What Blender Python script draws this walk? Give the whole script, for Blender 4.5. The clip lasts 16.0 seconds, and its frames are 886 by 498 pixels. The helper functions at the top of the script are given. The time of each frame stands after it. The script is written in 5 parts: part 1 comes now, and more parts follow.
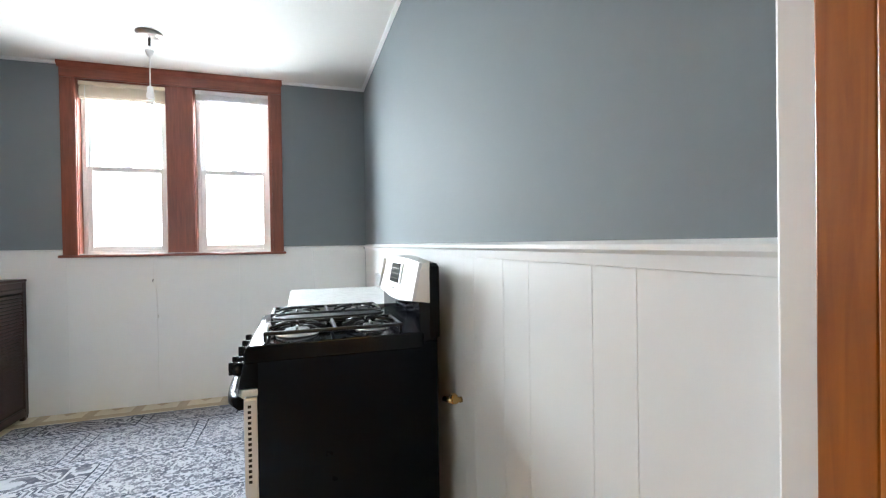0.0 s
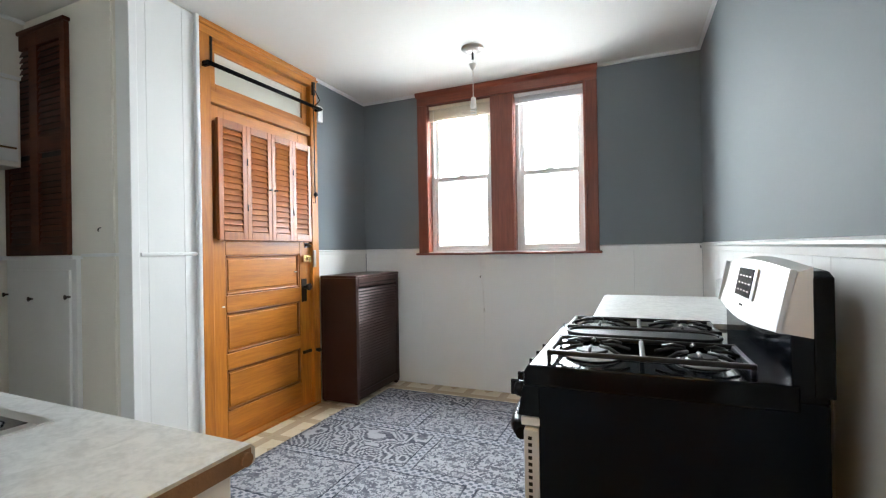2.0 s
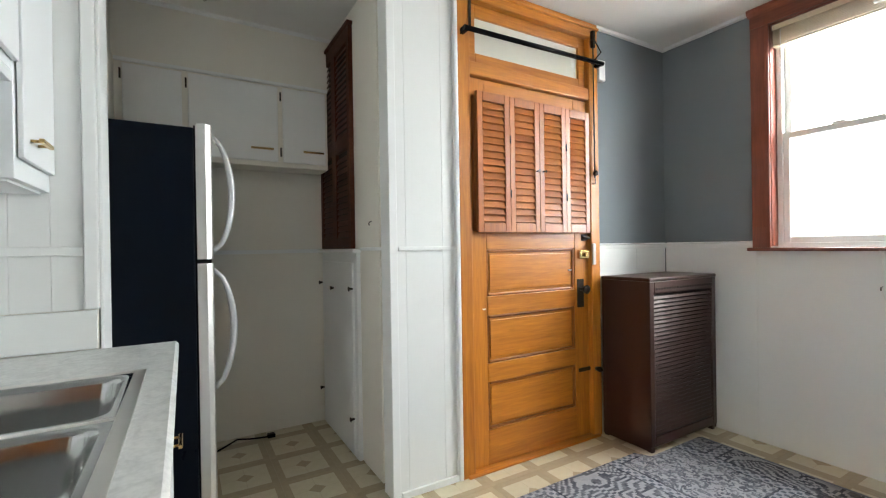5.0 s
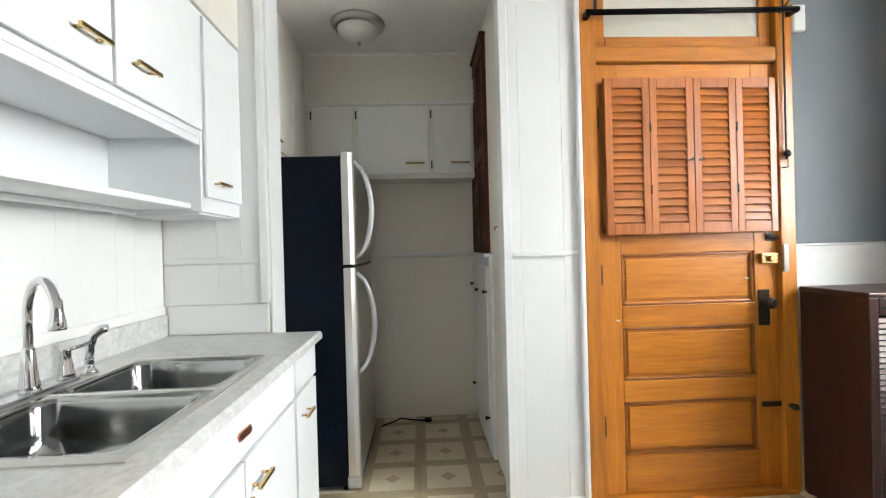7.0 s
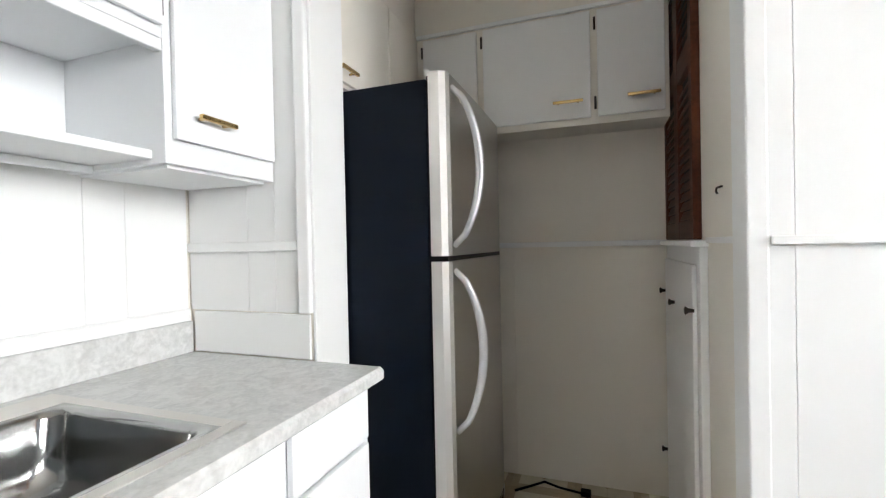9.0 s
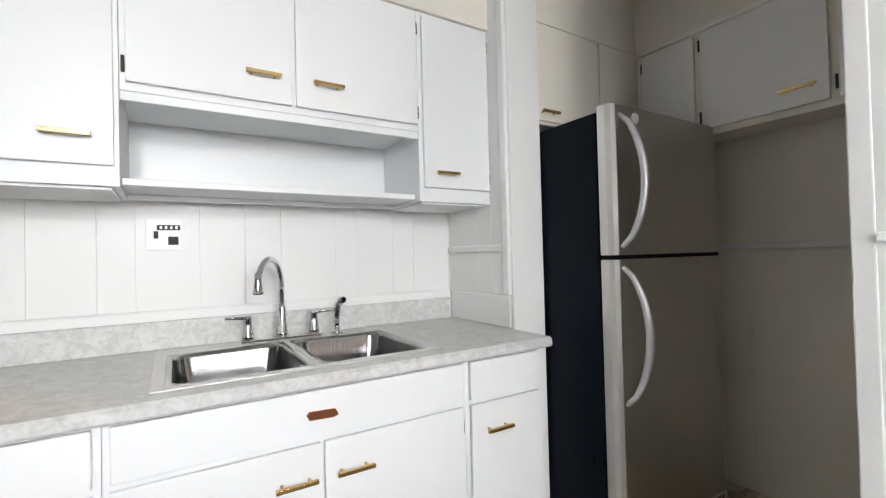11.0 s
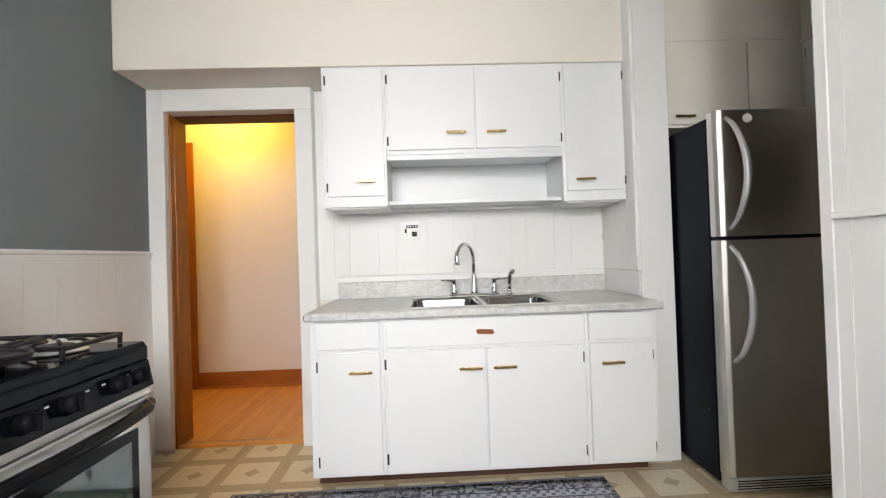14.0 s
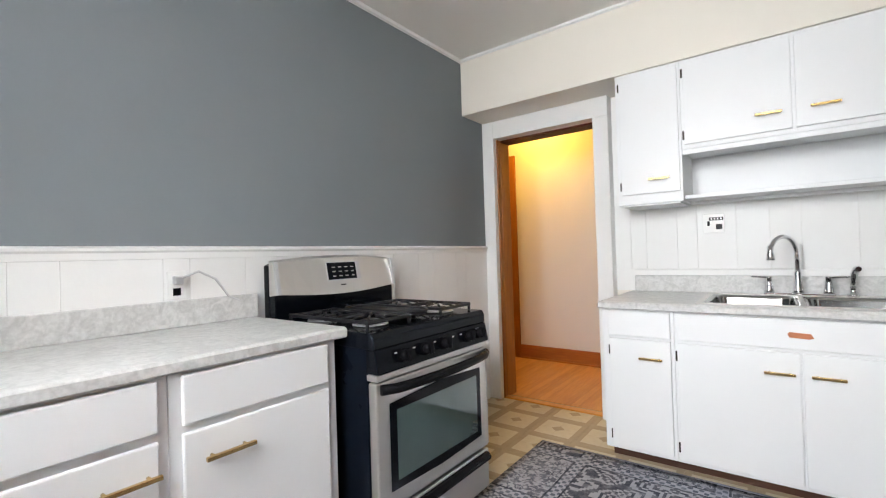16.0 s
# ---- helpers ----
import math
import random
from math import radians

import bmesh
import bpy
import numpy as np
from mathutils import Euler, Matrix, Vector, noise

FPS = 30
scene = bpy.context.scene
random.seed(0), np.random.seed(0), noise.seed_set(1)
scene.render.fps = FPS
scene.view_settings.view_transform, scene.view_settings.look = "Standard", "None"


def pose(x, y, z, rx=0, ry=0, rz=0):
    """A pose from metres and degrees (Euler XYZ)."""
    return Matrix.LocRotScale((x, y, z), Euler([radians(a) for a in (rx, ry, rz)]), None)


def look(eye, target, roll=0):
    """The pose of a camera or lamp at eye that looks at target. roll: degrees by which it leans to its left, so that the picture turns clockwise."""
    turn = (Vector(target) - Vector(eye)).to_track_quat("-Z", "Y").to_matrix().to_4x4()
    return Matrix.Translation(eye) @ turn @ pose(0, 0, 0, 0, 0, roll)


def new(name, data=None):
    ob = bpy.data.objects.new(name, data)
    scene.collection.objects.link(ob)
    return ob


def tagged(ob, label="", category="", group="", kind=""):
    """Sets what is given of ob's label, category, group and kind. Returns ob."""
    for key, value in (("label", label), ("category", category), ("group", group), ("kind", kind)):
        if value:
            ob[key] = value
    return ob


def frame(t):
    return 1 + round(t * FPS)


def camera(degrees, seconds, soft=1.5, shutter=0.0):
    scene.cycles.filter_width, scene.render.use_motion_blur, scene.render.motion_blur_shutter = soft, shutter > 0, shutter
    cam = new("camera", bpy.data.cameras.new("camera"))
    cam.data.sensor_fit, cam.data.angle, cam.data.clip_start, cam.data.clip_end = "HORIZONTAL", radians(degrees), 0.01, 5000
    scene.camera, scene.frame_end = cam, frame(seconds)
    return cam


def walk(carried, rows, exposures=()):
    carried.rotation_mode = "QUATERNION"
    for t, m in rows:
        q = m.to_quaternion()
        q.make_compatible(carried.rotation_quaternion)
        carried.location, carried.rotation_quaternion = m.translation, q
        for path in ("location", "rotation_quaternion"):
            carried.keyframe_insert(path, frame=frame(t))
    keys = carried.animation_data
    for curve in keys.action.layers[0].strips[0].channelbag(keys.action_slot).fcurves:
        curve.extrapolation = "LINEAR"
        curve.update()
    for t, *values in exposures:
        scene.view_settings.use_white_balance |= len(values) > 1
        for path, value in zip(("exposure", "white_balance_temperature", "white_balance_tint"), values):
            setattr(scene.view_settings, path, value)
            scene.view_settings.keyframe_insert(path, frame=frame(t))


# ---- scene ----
cam = camera(90.1, 16.0, 1.2)
PATH = [
    (0, (1.092, 2.062, 1.258), (1.711, 3.964, 1.241), -0.9),
    (0.5, (1.121, 2.176, 1.244), (1.364, 4.161, 1.238), -1.1),
    (1, (1.137, 2.337, 1.24), (1.126, 4.337, 1.235), -1.0),
    (1.5, (1.165, 2.424, 1.249), (0.785, 4.387, 1.249), -1.0),
    (2, (1.192, 2.46, 1.251), (0.411, 4.301, 1.256), -1.0),
    (2.5, (1.198, 2.452, 1.24), (0.178, 4.173, 1.247), -1.0),
    (3, (1.17, 2.496, 1.237), (0.09, 4.179, 1.247), -1.2),
    (3.5, (1.061, 2.623, 1.236), (-0.013, 4.31, 1.241), -1.1),
    (4, (0.93, 2.747, 1.241), (-0.223, 4.381, 1.243), -0.8),
    (4.5, (0.834, 2.922, 1.244), (-0.582, 4.335, 1.238), -0.9),
    (5, (0.793, 3.088, 1.259), (-0.933, 4.098, 1.252), -0.9),
    (5.2, (0.787, 3.171, 1.265), (-1.014, 4.042, 1.26), -1.1),
    (7.3, (0.96, 3.561, 1.301), (-1.039, 3.63, 1.297), -1.2),
    (7.5, (0.891, 3.559, 1.292), (-1.108, 3.626, 1.291), -0.9),
    (8, (0.526, 3.549, 1.286), (-1.473, 3.619, 1.272), -0.8),
    (8.5, (0.18, 3.575, 1.273), (-1.813, 3.405, 1.252), -0.8),
    (9, (-0.084, 3.66, 1.261), (-1.969, 2.991, 1.24), -1.2),
    (9.5, (-0.227, 3.734, 1.249), (-1.94, 2.702, 1.258), -1.5),
    (10, (-0.17, 3.927, 1.238), (-1.619, 2.55, 1.266), -1.4),
    (10.2, (-0.123, 4.02, 1.24), (-1.475, 2.547, 1.268), -1.4),
    (12.3, (0.148, 4.744, 1.213), (-0.481, 2.845, 1.247), -1.8),
    (12.5, (0.136, 4.823, 1.202), (-0.408, 2.899, 1.236), -1.9),
    (13, (0.104, 5.015, 1.212), (-0.295, 3.055, 1.248), -1.9),
    (13.5, (0.023, 5.135, 1.209), (-0.259, 3.155, 1.233), -1.8),
    (14, (-0.054, 5.246, 1.181), (-0.124, 3.248, 1.206), -1.9),
    (14.5, (-0.105, 5.343, 1.182), (-0.044, 3.344, 1.207), -1.8),
    (15, (-0.144, 5.443, 1.21), (0.194, 3.472, 1.236), -1.6),
    (15.5, (-0.226, 5.487, 1.209), (0.481, 3.616, 1.229), -1.8),
    (16, (-0.268, 5.569, 1.203), (0.944, 3.977, 1.227), -1.8),
]
EXPOSURES = [(0, 0.54, 5900, 4), (1.5, 0.10, 6050, 5), (2.5, 0.08, 6100, 5), (5, 0.14, 6350, 4), (7.5, 0.38, 6450, 7), (9, 0.46, 6450, 10), (10, 0.2, 6350, 10), (12.5, -0.32, 6750, 11), (14.5, -0.18, 6600, 11), (16, -0.18, 6450, 11)]
walk(cam, [(t, look(eye, target, roll)) for t, eye, target, roll in PATH], EXPOSURES)

# ---- light ----
world = bpy.data.worlds.new("world")
scene.world = world
world.use_nodes = True
wn = world.node_tree.nodes
sky = wn.new("ShaderNodeTexSky")
sky.sky_type, sky.sun_disc = "NISHITA", False
sky.sun_elevation, sky.sun_rotation = radians(50), radians(200)
wn["Background"].inputs["Strength"].default_value = 0.1
world.node_tree.links.new(sky.outputs["Color"], wn["Background"].inputs["Color"])


def lamp(name, kind, m, energy, colour, **more):
    data = bpy.data.lights.new(name, kind)
    data.energy, data.color = energy, colour
    ob = new(name, data)
    ob.matrix_world = m
    if kind == "AREA":
        data.shape, data.size, data.size_y, data.spread = "RECTANGLE", more["w"], more["h"], radians(165)
    elif kind == "SUN":
        data.angle = radians(more["angle"])
    else:
        data.shadow_soft_size = more["r"]
    return ob


lamp("sun", "SUN", look((0, -4, 6), (0, 0, 0)), 1.0, (1.0, 0.95, 0.88), angle=12)
WINDOW_WATTS = 105
for wx in (-0.232, 0.57):
    lamp("window_daylight", "AREA", look((wx, 6.86, 2.10), (wx, 6.86 - 5, 2.10 - 2.7)), WINDOW_WATTS, (0.96, 0.985, 1.0), w=0.78, h=1.6)
lamp("hall_bulb", "POINT", pose(1.75, 1.45, 2.5), 30, (1.0, 0.60, 0.10), r=0.06)


# ---- materials ----
def mat(name, col, rough=0.5, metal=0.0, var=0.08, scale=3.0, bump=0.05, bscale=90.0, coat=0.0, rvar=0.08):
    m = bpy.data.materials.new(name)
    m.use_nodes = True
    n, l = m.node_tree.nodes, m.node_tree.links
    b = n["Principled BSDF"]
    tc = n.new("ShaderNodeTexCoord")
    big, small = n.new("ShaderNodeTexNoise"), n.new("ShaderNodeTexNoise")
    big.inputs["Scale"].default_value, small.inputs["Scale"].default_value = scale, bscale
    big.inputs["Detail"].default_value, small.inputs["Detail"].default_value = 5, 3
    for t in (big, small):
        l.new(tc.outputs["Object"], t.inputs["Vector"])
    ramp = n.new("ShaderNodeMix")
    ramp.data_type = "RGBA"
    ramp.inputs["A"].default_value = (*[min(1, c * (1 - var)) for c in col], 1)
    ramp.inputs["B"].default_value = (*[min(1, c * (1 + var)) for c in col], 1)
    l.new(big.outputs["Fac"], ramp.inputs["Factor"])
    l.new(ramp.outputs["Result"], b.inputs["Base Color"])
    rr = n.new("ShaderNodeMapRange")
    rr.inputs["To Min"].default_value, rr.inputs["To Max"].default_value = max(0.02, rough - rvar), min(1, rough + rvar)
    l.new(big.outputs["Fac"], rr.inputs["Value"])
    l.new(rr.outputs["Result"], b.inputs["Roughness"])
    b.inputs["Metallic"].default_value = metal
    b.inputs["Coat Weight"].default_value = coat
    if bump:
        bp = n.new("ShaderNodeBump")
        bp.inputs["Strength"].default_value, bp.inputs["Distance"].default_value = bump, 0.004
        l.new(small.outputs["Fac"], bp.inputs["Height"])
        l.new(bp.outputs["Normal"], b.inputs["Normal"])
    return m


def wood(name, dark, light, stretch, rough=0.34, rings=26.0, coat=0.1, spread=0.16):
    """Grain runs along the axis whose stretch is smallest."""
    m = mat(name, light, rough, 0, 0.05, 3, 0.04, 120, coat)
    n, l = m.node_tree.nodes, m.node_tree.links
    b = n["Principled BSDF"]
    tc, mp, info = n.new("ShaderNodeTexCoord"), n.new("ShaderNodeMapping"), n.new("ShaderNodeObjectInfo")
    mp.inputs["Scale"].default_value = stretch
    l.new(tc.outputs["Object"], mp.inputs["Vector"])
    off = n.new("ShaderNodeVectorMath")
    off.operation = "MULTIPLY_ADD"
    off.inputs[1].default_value, off.inputs[2].default_value = (7, 5, 9), (0, 0, 0)
    l.new(info.outputs["Random"], off.inputs[0])
    l.new(off.outputs["Vector"], mp.inputs["Location"])
    grain, fig = n.new("ShaderNodeTexNoise"), n.new("ShaderNodeTexNoise")
    grain.inputs["Scale"].default_value, grain.inputs["Detail"].default_value, grain.inputs["Distortion"].default_value = rings, 7, 0.6
    fig.inputs["Scale"].default_value, fig.inputs["Detail"].default_value, fig.inputs["Distortion"].default_value = rings / 7, 3, 1.2
    l.new(mp.outputs["Vector"], grain.inputs["Vector"])
    l.new(mp.outputs["Vector"], fig.inputs["Vector"])
    add = n.new("ShaderNodeMath")
    add.operation = "MULTIPLY_ADD"
    add.inputs[1].default_value = 0.55
    l.new(grain.outputs["Fac"], add.inputs[0])
    sc = n.new("ShaderNodeMath")
    sc.operation = "MULTIPLY"
    sc.inputs[1].default_value = 0.45
    l.new(fig.outputs["Fac"], sc.inputs[0])
    l.new(sc.outputs[0], add.inputs[2])
    vary = n.new("ShaderNodeMath")
    vary.operation = "MULTIPLY_ADD"
    vary.inputs[1].default_value, vary.inputs[2].default_value = spread, -spread / 2
    l.new(info.outputs["Random"], vary.inputs[0])
    tot = n.new("ShaderNodeMath")
    l.new(add.outputs[0], tot.inputs[0])
    l.new(vary.outputs[0], tot.inputs[1])
    cr = n.new("ShaderNodeValToRGB")
    cr.color_ramp.elements[0].position, cr.color_ramp.elements[0].color = 0.32, (*dark, 1)
    cr.color_ramp.elements[1].position, cr.color_ramp.elements[1].color = 0.66, (*light, 1)
    l.new(tot.outputs[0], cr.inputs["Fac"])
    l.new(cr.outputs["Color"], b.inputs["Base Color"])
    return m


def stone(name, dark, light, scale):
    """Printed laminate with soft grey clouds and flecks."""
    m = mat(name, light, 0.35, 0, 0.05, 3, 0.02, 200)
    n, l = m.node_tree.nodes, m.node_tree.links
    tc = n.new("ShaderNodeTexCoord")
    a, c = n.new("ShaderNodeTexNoise"), n.new("ShaderNodeTexNoise")
    a.inputs["Scale"].default_value, a.inputs["Detail"].default_value, a.inputs["Distortion"].default_value = scale, 8, 1.4
    c.inputs["Scale"].default_value, c.inputs["Detail"].default_value = scale * 5, 6
    mx, cr = n.new("ShaderNodeMix"), n.new("ShaderNodeValToRGB")
    mx.inputs["Factor"].default_value = 0.35
    for t in (a, c):
        l.new(tc.outputs["Object"], t.inputs["Vector"])
    l.new(a.outputs["Fac"], mx.inputs["A"])
    l.new(c.outputs["Fac"], mx.inputs["B"])
    cr.color_ramp.elements[0].position, cr.color_ramp.elements[0].color = 0.36, (*dark, 1)
    cr.color_ramp.elements[1].position, cr.color_ramp.elements[1].color = 0.6, (*light, 1)
    l.new(mx.outputs["Result"], cr.inputs["Fac"])
    l.new(cr.outputs["Color"], n["Principled BSDF"].inputs["Base Color"])
    return m


def math_node(n, l, op, a, b=None, c=None):
    k = n.new("ShaderNodeMath")
    k.operation = op
    for i, v in enumerate((a, b, c)):
        if v is None:
            continue
        if isinstance(v, (int, float)):
            k.inputs[i].default_value = v
        else:
            l.new(v, k.inputs[i])
    return k.outputs[0]


def mix_col(n, l, fac, a, b):
    k = n.new("ShaderNodeMix")
    k.data_type = "RGBA"
    for key, v in (("Factor", fac), ("A", a), ("B", b)):
        if isinstance(v, tuple):
            k.inputs[key].default_value = (*v, 1)
        elif isinstance(v, (int, float)):
            k.inputs[key].default_value = v
        else:
            l.new(v, k.inputs[key])
    return k.outputs["Result"]


TILE = 0.3154


def tile_material():
    """Vinyl tile print: cream square, tan border strips and a small tan diamond."""
    m = mat("vinyl_tile", (0.6, 0.55, 0.42), 0.42, 0, 0.06, 4, 0.05, 150)
    n, l = m.node_tree.nodes, m.node_tree.links
    tc, sep, info = n.new("ShaderNodeTexCoord"), n.new("ShaderNodeSeparateXYZ"), n.new("ShaderNodeObjectInfo")
    l.new(tc.outputs["Object"], sep.inputs[0])
    ax = math_node(n, l, "ABSOLUTE", sep.outputs["X"])
    ay = math_node(n, l, "ABSOLUTE", sep.outputs["Y"])
    border = math_node(n, l, "GREATER_THAN", math_node(n, l, "MAXIMUM", ax, ay), TILE * 0.385)
    diamond = math_node(n, l, "LESS_THAN", math_node(n, l, "ADD", ax, ay), TILE * 0.145)
    line = math_node(n, l, "LESS_THAN", math_node(n, l, "MINIMUM", ax, ay), TILE * 0.006)
    noise_t = n.new("ShaderNodeTexNoise")
    noise_t.inputs["Scale"].default_value, noise_t.inputs["Detail"].default_value = 25, 6
    l.new(tc.outputs["Object"], noise_t.inputs["Vector"])
    cream = mix_col(n, l, noise_t.outputs["Fac"], (0.54, 0.47, 0.32), (0.66, 0.60, 0.46))
    tan = mix_col(n, l, noise_t.outputs["Fac"], (0.33, 0.25, 0.15), (0.45, 0.36, 0.23))
    soft = math_node(n, l, "MULTIPLY", line, 0.35)
    col = mix_col(n, l, math_node(n, l, "MAXIMUM", math_node(n, l, "MAXIMUM", border, diamond), soft), cream, tan)
    tone = math_node(n, l, "MULTIPLY_ADD", info.outputs["Random"], 0.12, 0.92)
    hsv = n.new("ShaderNodeHueSaturation")
    l.new(col, hsv.inputs["Color"])
    l.new(tone, hsv.inputs["Value"])
    l.new(hsv.outputs["Color"], n["Principled BSDF"].inputs["Base Color"])
    return m


def rug_material():
    """Worn patchwork print: blocks with beaded borders, scrolls and flowers in slate, charcoal and pale grey."""
    m = mat("rug_weave", (0.3, 0.32, 0.38), 0.95, 0, 0.1, 6, 0.5, 260)
    n, l = m.node_tree.nodes, m.node_tree.links
    b = n["Principled BSDF"]
    b.inputs["Specular IOR Level"].default_value = 0.1
    tc, warp, sep = n.new("ShaderNodeTexCoord"), n.new("ShaderNodeTexNoise"), n.new("ShaderNodeSeparateXYZ")
    warp.inputs["Scale"].default_value = 5
    l.new(tc.outputs["Object"], warp.inputs["Vector"])
    mv = n.new("ShaderNodeVectorMath")
    mv.operation = "MULTIPLY_ADD"
    mv.inputs[1].default_value = (0.016, 0.016, 0)
    l.new(warp.outputs["Color"], mv.inputs[0])
    l.new(tc.outputs["Object"], mv.inputs[2])
    pos = mv.outputs["Vector"]
    l.new(pos, sep.inputs[0])

    def bricks(width, height, offset, joint):
        k = n.new("ShaderNodeTexBrick")
        k.offset, k.squash, k.squash_frequency = offset, 1.6, 3
        for key, v in (("Scale", 1.0), ("Brick Width", width), ("Row Height", height), ("Mortar Size", joint * 1.25), ("Mortar Smooth", 0.0), ("Bias", 0.0)):
            k.inputs[key].default_value = v
        k.inputs["Color1"].default_value, k.inputs["Color2"].default_value, k.inputs["Mortar"].default_value = (0, 0, 0, 1), (1, 1, 1, 1), (0.5, 0.5, 0.5, 1)
        l.new(pos, k.inputs["Vector"])
        s_ = n.new("ShaderNodeSeparateColor")
        l.new(k.outputs["Color"], s_.inputs[0])
        return s_.outputs["Red"], k.outputs["Fac"]
    tone, seam = bricks(0.66, 0.52, 0.37, 0.022)
    tone, rim = bricks(0.66, 0.52, 0.37, 0.030)
    # stepped scrolls
    snap = n.new("ShaderNodeVectorMath")
    snap.operation = "SNAP"
    snap.inputs[1].default_value = (0.014, 0.014, 1)
    l.new(pos, snap.inputs[0])
    field = n.new("ShaderNodeTexNoise")
    field.inputs["Scale"].default_value, field.inputs["Detail"].default_value = 2.6, 0.5
    l.new(snap.outputs["Vector"], field.inputs["Vector"])
    bands = math_node(n, l, "GREATER_THAN", math_node(n, l, "SINE", math_node(n, l, "MULTIPLY", field.outputs["Fac"], 270.0)), 0.1)
    # flowers and leaves
    flow = n.new("ShaderNodeTexNoise")
    flow.inputs["Scale"].default_value, flow.inputs["Detail"].default_value, flow.inputs["Distortion"].default_value = 42, 4, 1.0
    l.new(pos, flow.inputs["Vector"])
    leaves = math_node(n, l, "GREATER_THAN", flow.outputs["Fac"], 0.5)
    pick = math_node(n, l, "GREATER_THAN", tone, 0.64)
    motif = math_node(n, l, "ADD", math_node(n, l, "MULTIPLY", bands, pick), math_node(n, l, "MULTIPLY", leaves, math_node(n, l, "SUBTRACT", 1.0, pick)))
    ground_c = mix_col(n, l, tone, (0.13, 0.135, 0.165), (0.03, 0.033, 0.048))
    figure = mix_col(n, l, math_node(n, l, "MULTIPLY", motif, 0.66), ground_c, (0.50, 0.50, 0.53))
    bead = math_node(n, l, "GREATER_THAN", math_node(n, l, "MULTIPLY", math_node(n, l, "SINE", math_node(n, l, "MULTIPLY", sep.outputs["X"], 130.0)), math_node(n, l, "SINE", math_node(n, l, "MULTIPLY", sep.outputs["Y"], 130.0))), -0.1)
    bord = mix_col(n, l, bead, (0.09, 0.10, 0.13), (0.36, 0.36, 0.40))
    lined = mix_col(n, l, rim, figure, (0.025, 0.03, 0.045))
    edged = mix_col(n, l, seam, lined, bord)
    big = n.new("ShaderNodeTexNoise")
    big.inputs["Scale"].default_value, big.inputs["Detail"].default_value = 2.2, 3
    l.new(tc.outputs["Object"], big.inputs["Vector"])
    wear = n.new("ShaderNodeTexNoise")
    wear.inputs["Scale"].default_value, wear.inputs["Detail"].default_value, wear.inputs["Roughness"].default_value = 16, 10, 0.8
    l.new(tc.outputs["Object"], wear.inputs["Vector"])
    wr = n.new("ShaderNodeMapRange")
    wr.inputs["From Min"].default_value, wr.inputs["From Max"].default_value, wr.inputs["To Max"].default_value = 0.45, 0.67, 0.8
    l.new(wear.outputs["Fac"], wr.inputs["Value"])
    fade = mix_col(n, l, big.outputs["Fac"], (0.13, 0.135, 0.165), (0.40, 0.40, 0.425))
    worn = mix_col(n, l, wr.outputs["Result"], edged, fade)
    l.new(worn, b.inputs["Base Color"])
    return m


def dull(m, level):
    m.node_tree.nodes["Principled BSDF"].inputs["Specular IOR Level"].default_value = level
    return m


def brushed(name, col, rough, axis_scale):
    m = mat(name, col, rough, 1.0, 0.04, 3, 0, 90, 0.0, 0.025)
    n, l = m.node_tree.nodes, m.node_tree.links
    tc, mp, ns, bp = n.new("ShaderNodeTexCoord"), n.new("ShaderNodeMapping"), n.new("ShaderNodeTexNoise"), n.new("ShaderNodeBump")
    mp.inputs["Scale"].default_value = axis_scale
    ns.inputs["Scale"].default_value, ns.inputs["Detail"].default_value = 40, 3
    bp.inputs["Strength"].default_value, bp.inputs["Distance"].default_value = 0.08, 0.002
    l.new(tc.outputs["Object"], mp.inputs["Vector"])
    l.new(mp.outputs["Vector"], ns.inputs["Vector"])
    l.new(ns.outputs["Fac"], bp.inputs["Height"])
    l.new(bp.outputs["Normal"], n["Principled BSDF"].inputs["Normal"])
    return m


def glass(name, col=(1, 1, 1), rough=0.0):
    m = bpy.data.materials.new(name)
    m.use_nodes = True
    b = m.node_tree.nodes["Principled BSDF"]
    b.inputs["Base Color"].default_value = (*col, 1)
    b.inputs["Roughness"].default_value, b.inputs["Transmission Weight"].default_value, b.inputs["IOR"].default_value = rough, 1.0, 1.1
    return m


WHITE = mat("white_enamel", (0.79, 0.80, 0.805), 0.38, 0, 0.02, 2, 0.05, 60)
CREAM = mat("cream_wall_paint", (0.78, 0.74, 0.66), 0.55, 0, 0.03, 1.5, 0.08, 70)
PANEL = mat("white_panel_paint", (0.80, 0.80, 0.785), 0.42, 0, 0.03, 2.5, 0.06, 50)
GREY = dull(mat("slate_grey_paint", (0.180, 0.200, 0.212), 0.72, 0, 0.05, 1.6, 0.1, 55), 0.25)
CEIL = mat("ceiling_paint", (0.76, 0.74, 0.70), 0.8, 0, 0.03, 1.2, 0.15, 40)
HALLP = mat("hall_plaster", (0.72, 0.66, 0.62), 0.7, 0, 0.03, 1.2, 0.1, 50)
OAK_V = wood("honey_wood_upright", (0.31, 0.096, 0.008), (0.51, 0.184, 0.017), (3, 3, 0.22))
OAK_H = wood("honey_wood_level", (0.31, 0.096, 0.008), (0.51, 0.184, 0.017), (3, 0.22, 3))
SHUT = wood("shutter_wood", (0.24, 0.066, 0.013), (0.40, 0.128, 0.026), (3, 0.25, 3))
SHUT_V = wood("shutter_wood_upright", (0.24, 0.066, 0.013), (0.40, 0.128, 0.026), (3, 3, 0.22))
RED_V = wood("red_stained_wood_upright", (0.13, 0.029, 0.014), (0.235, 0.058, 0.029), (3, 3, 0.22))
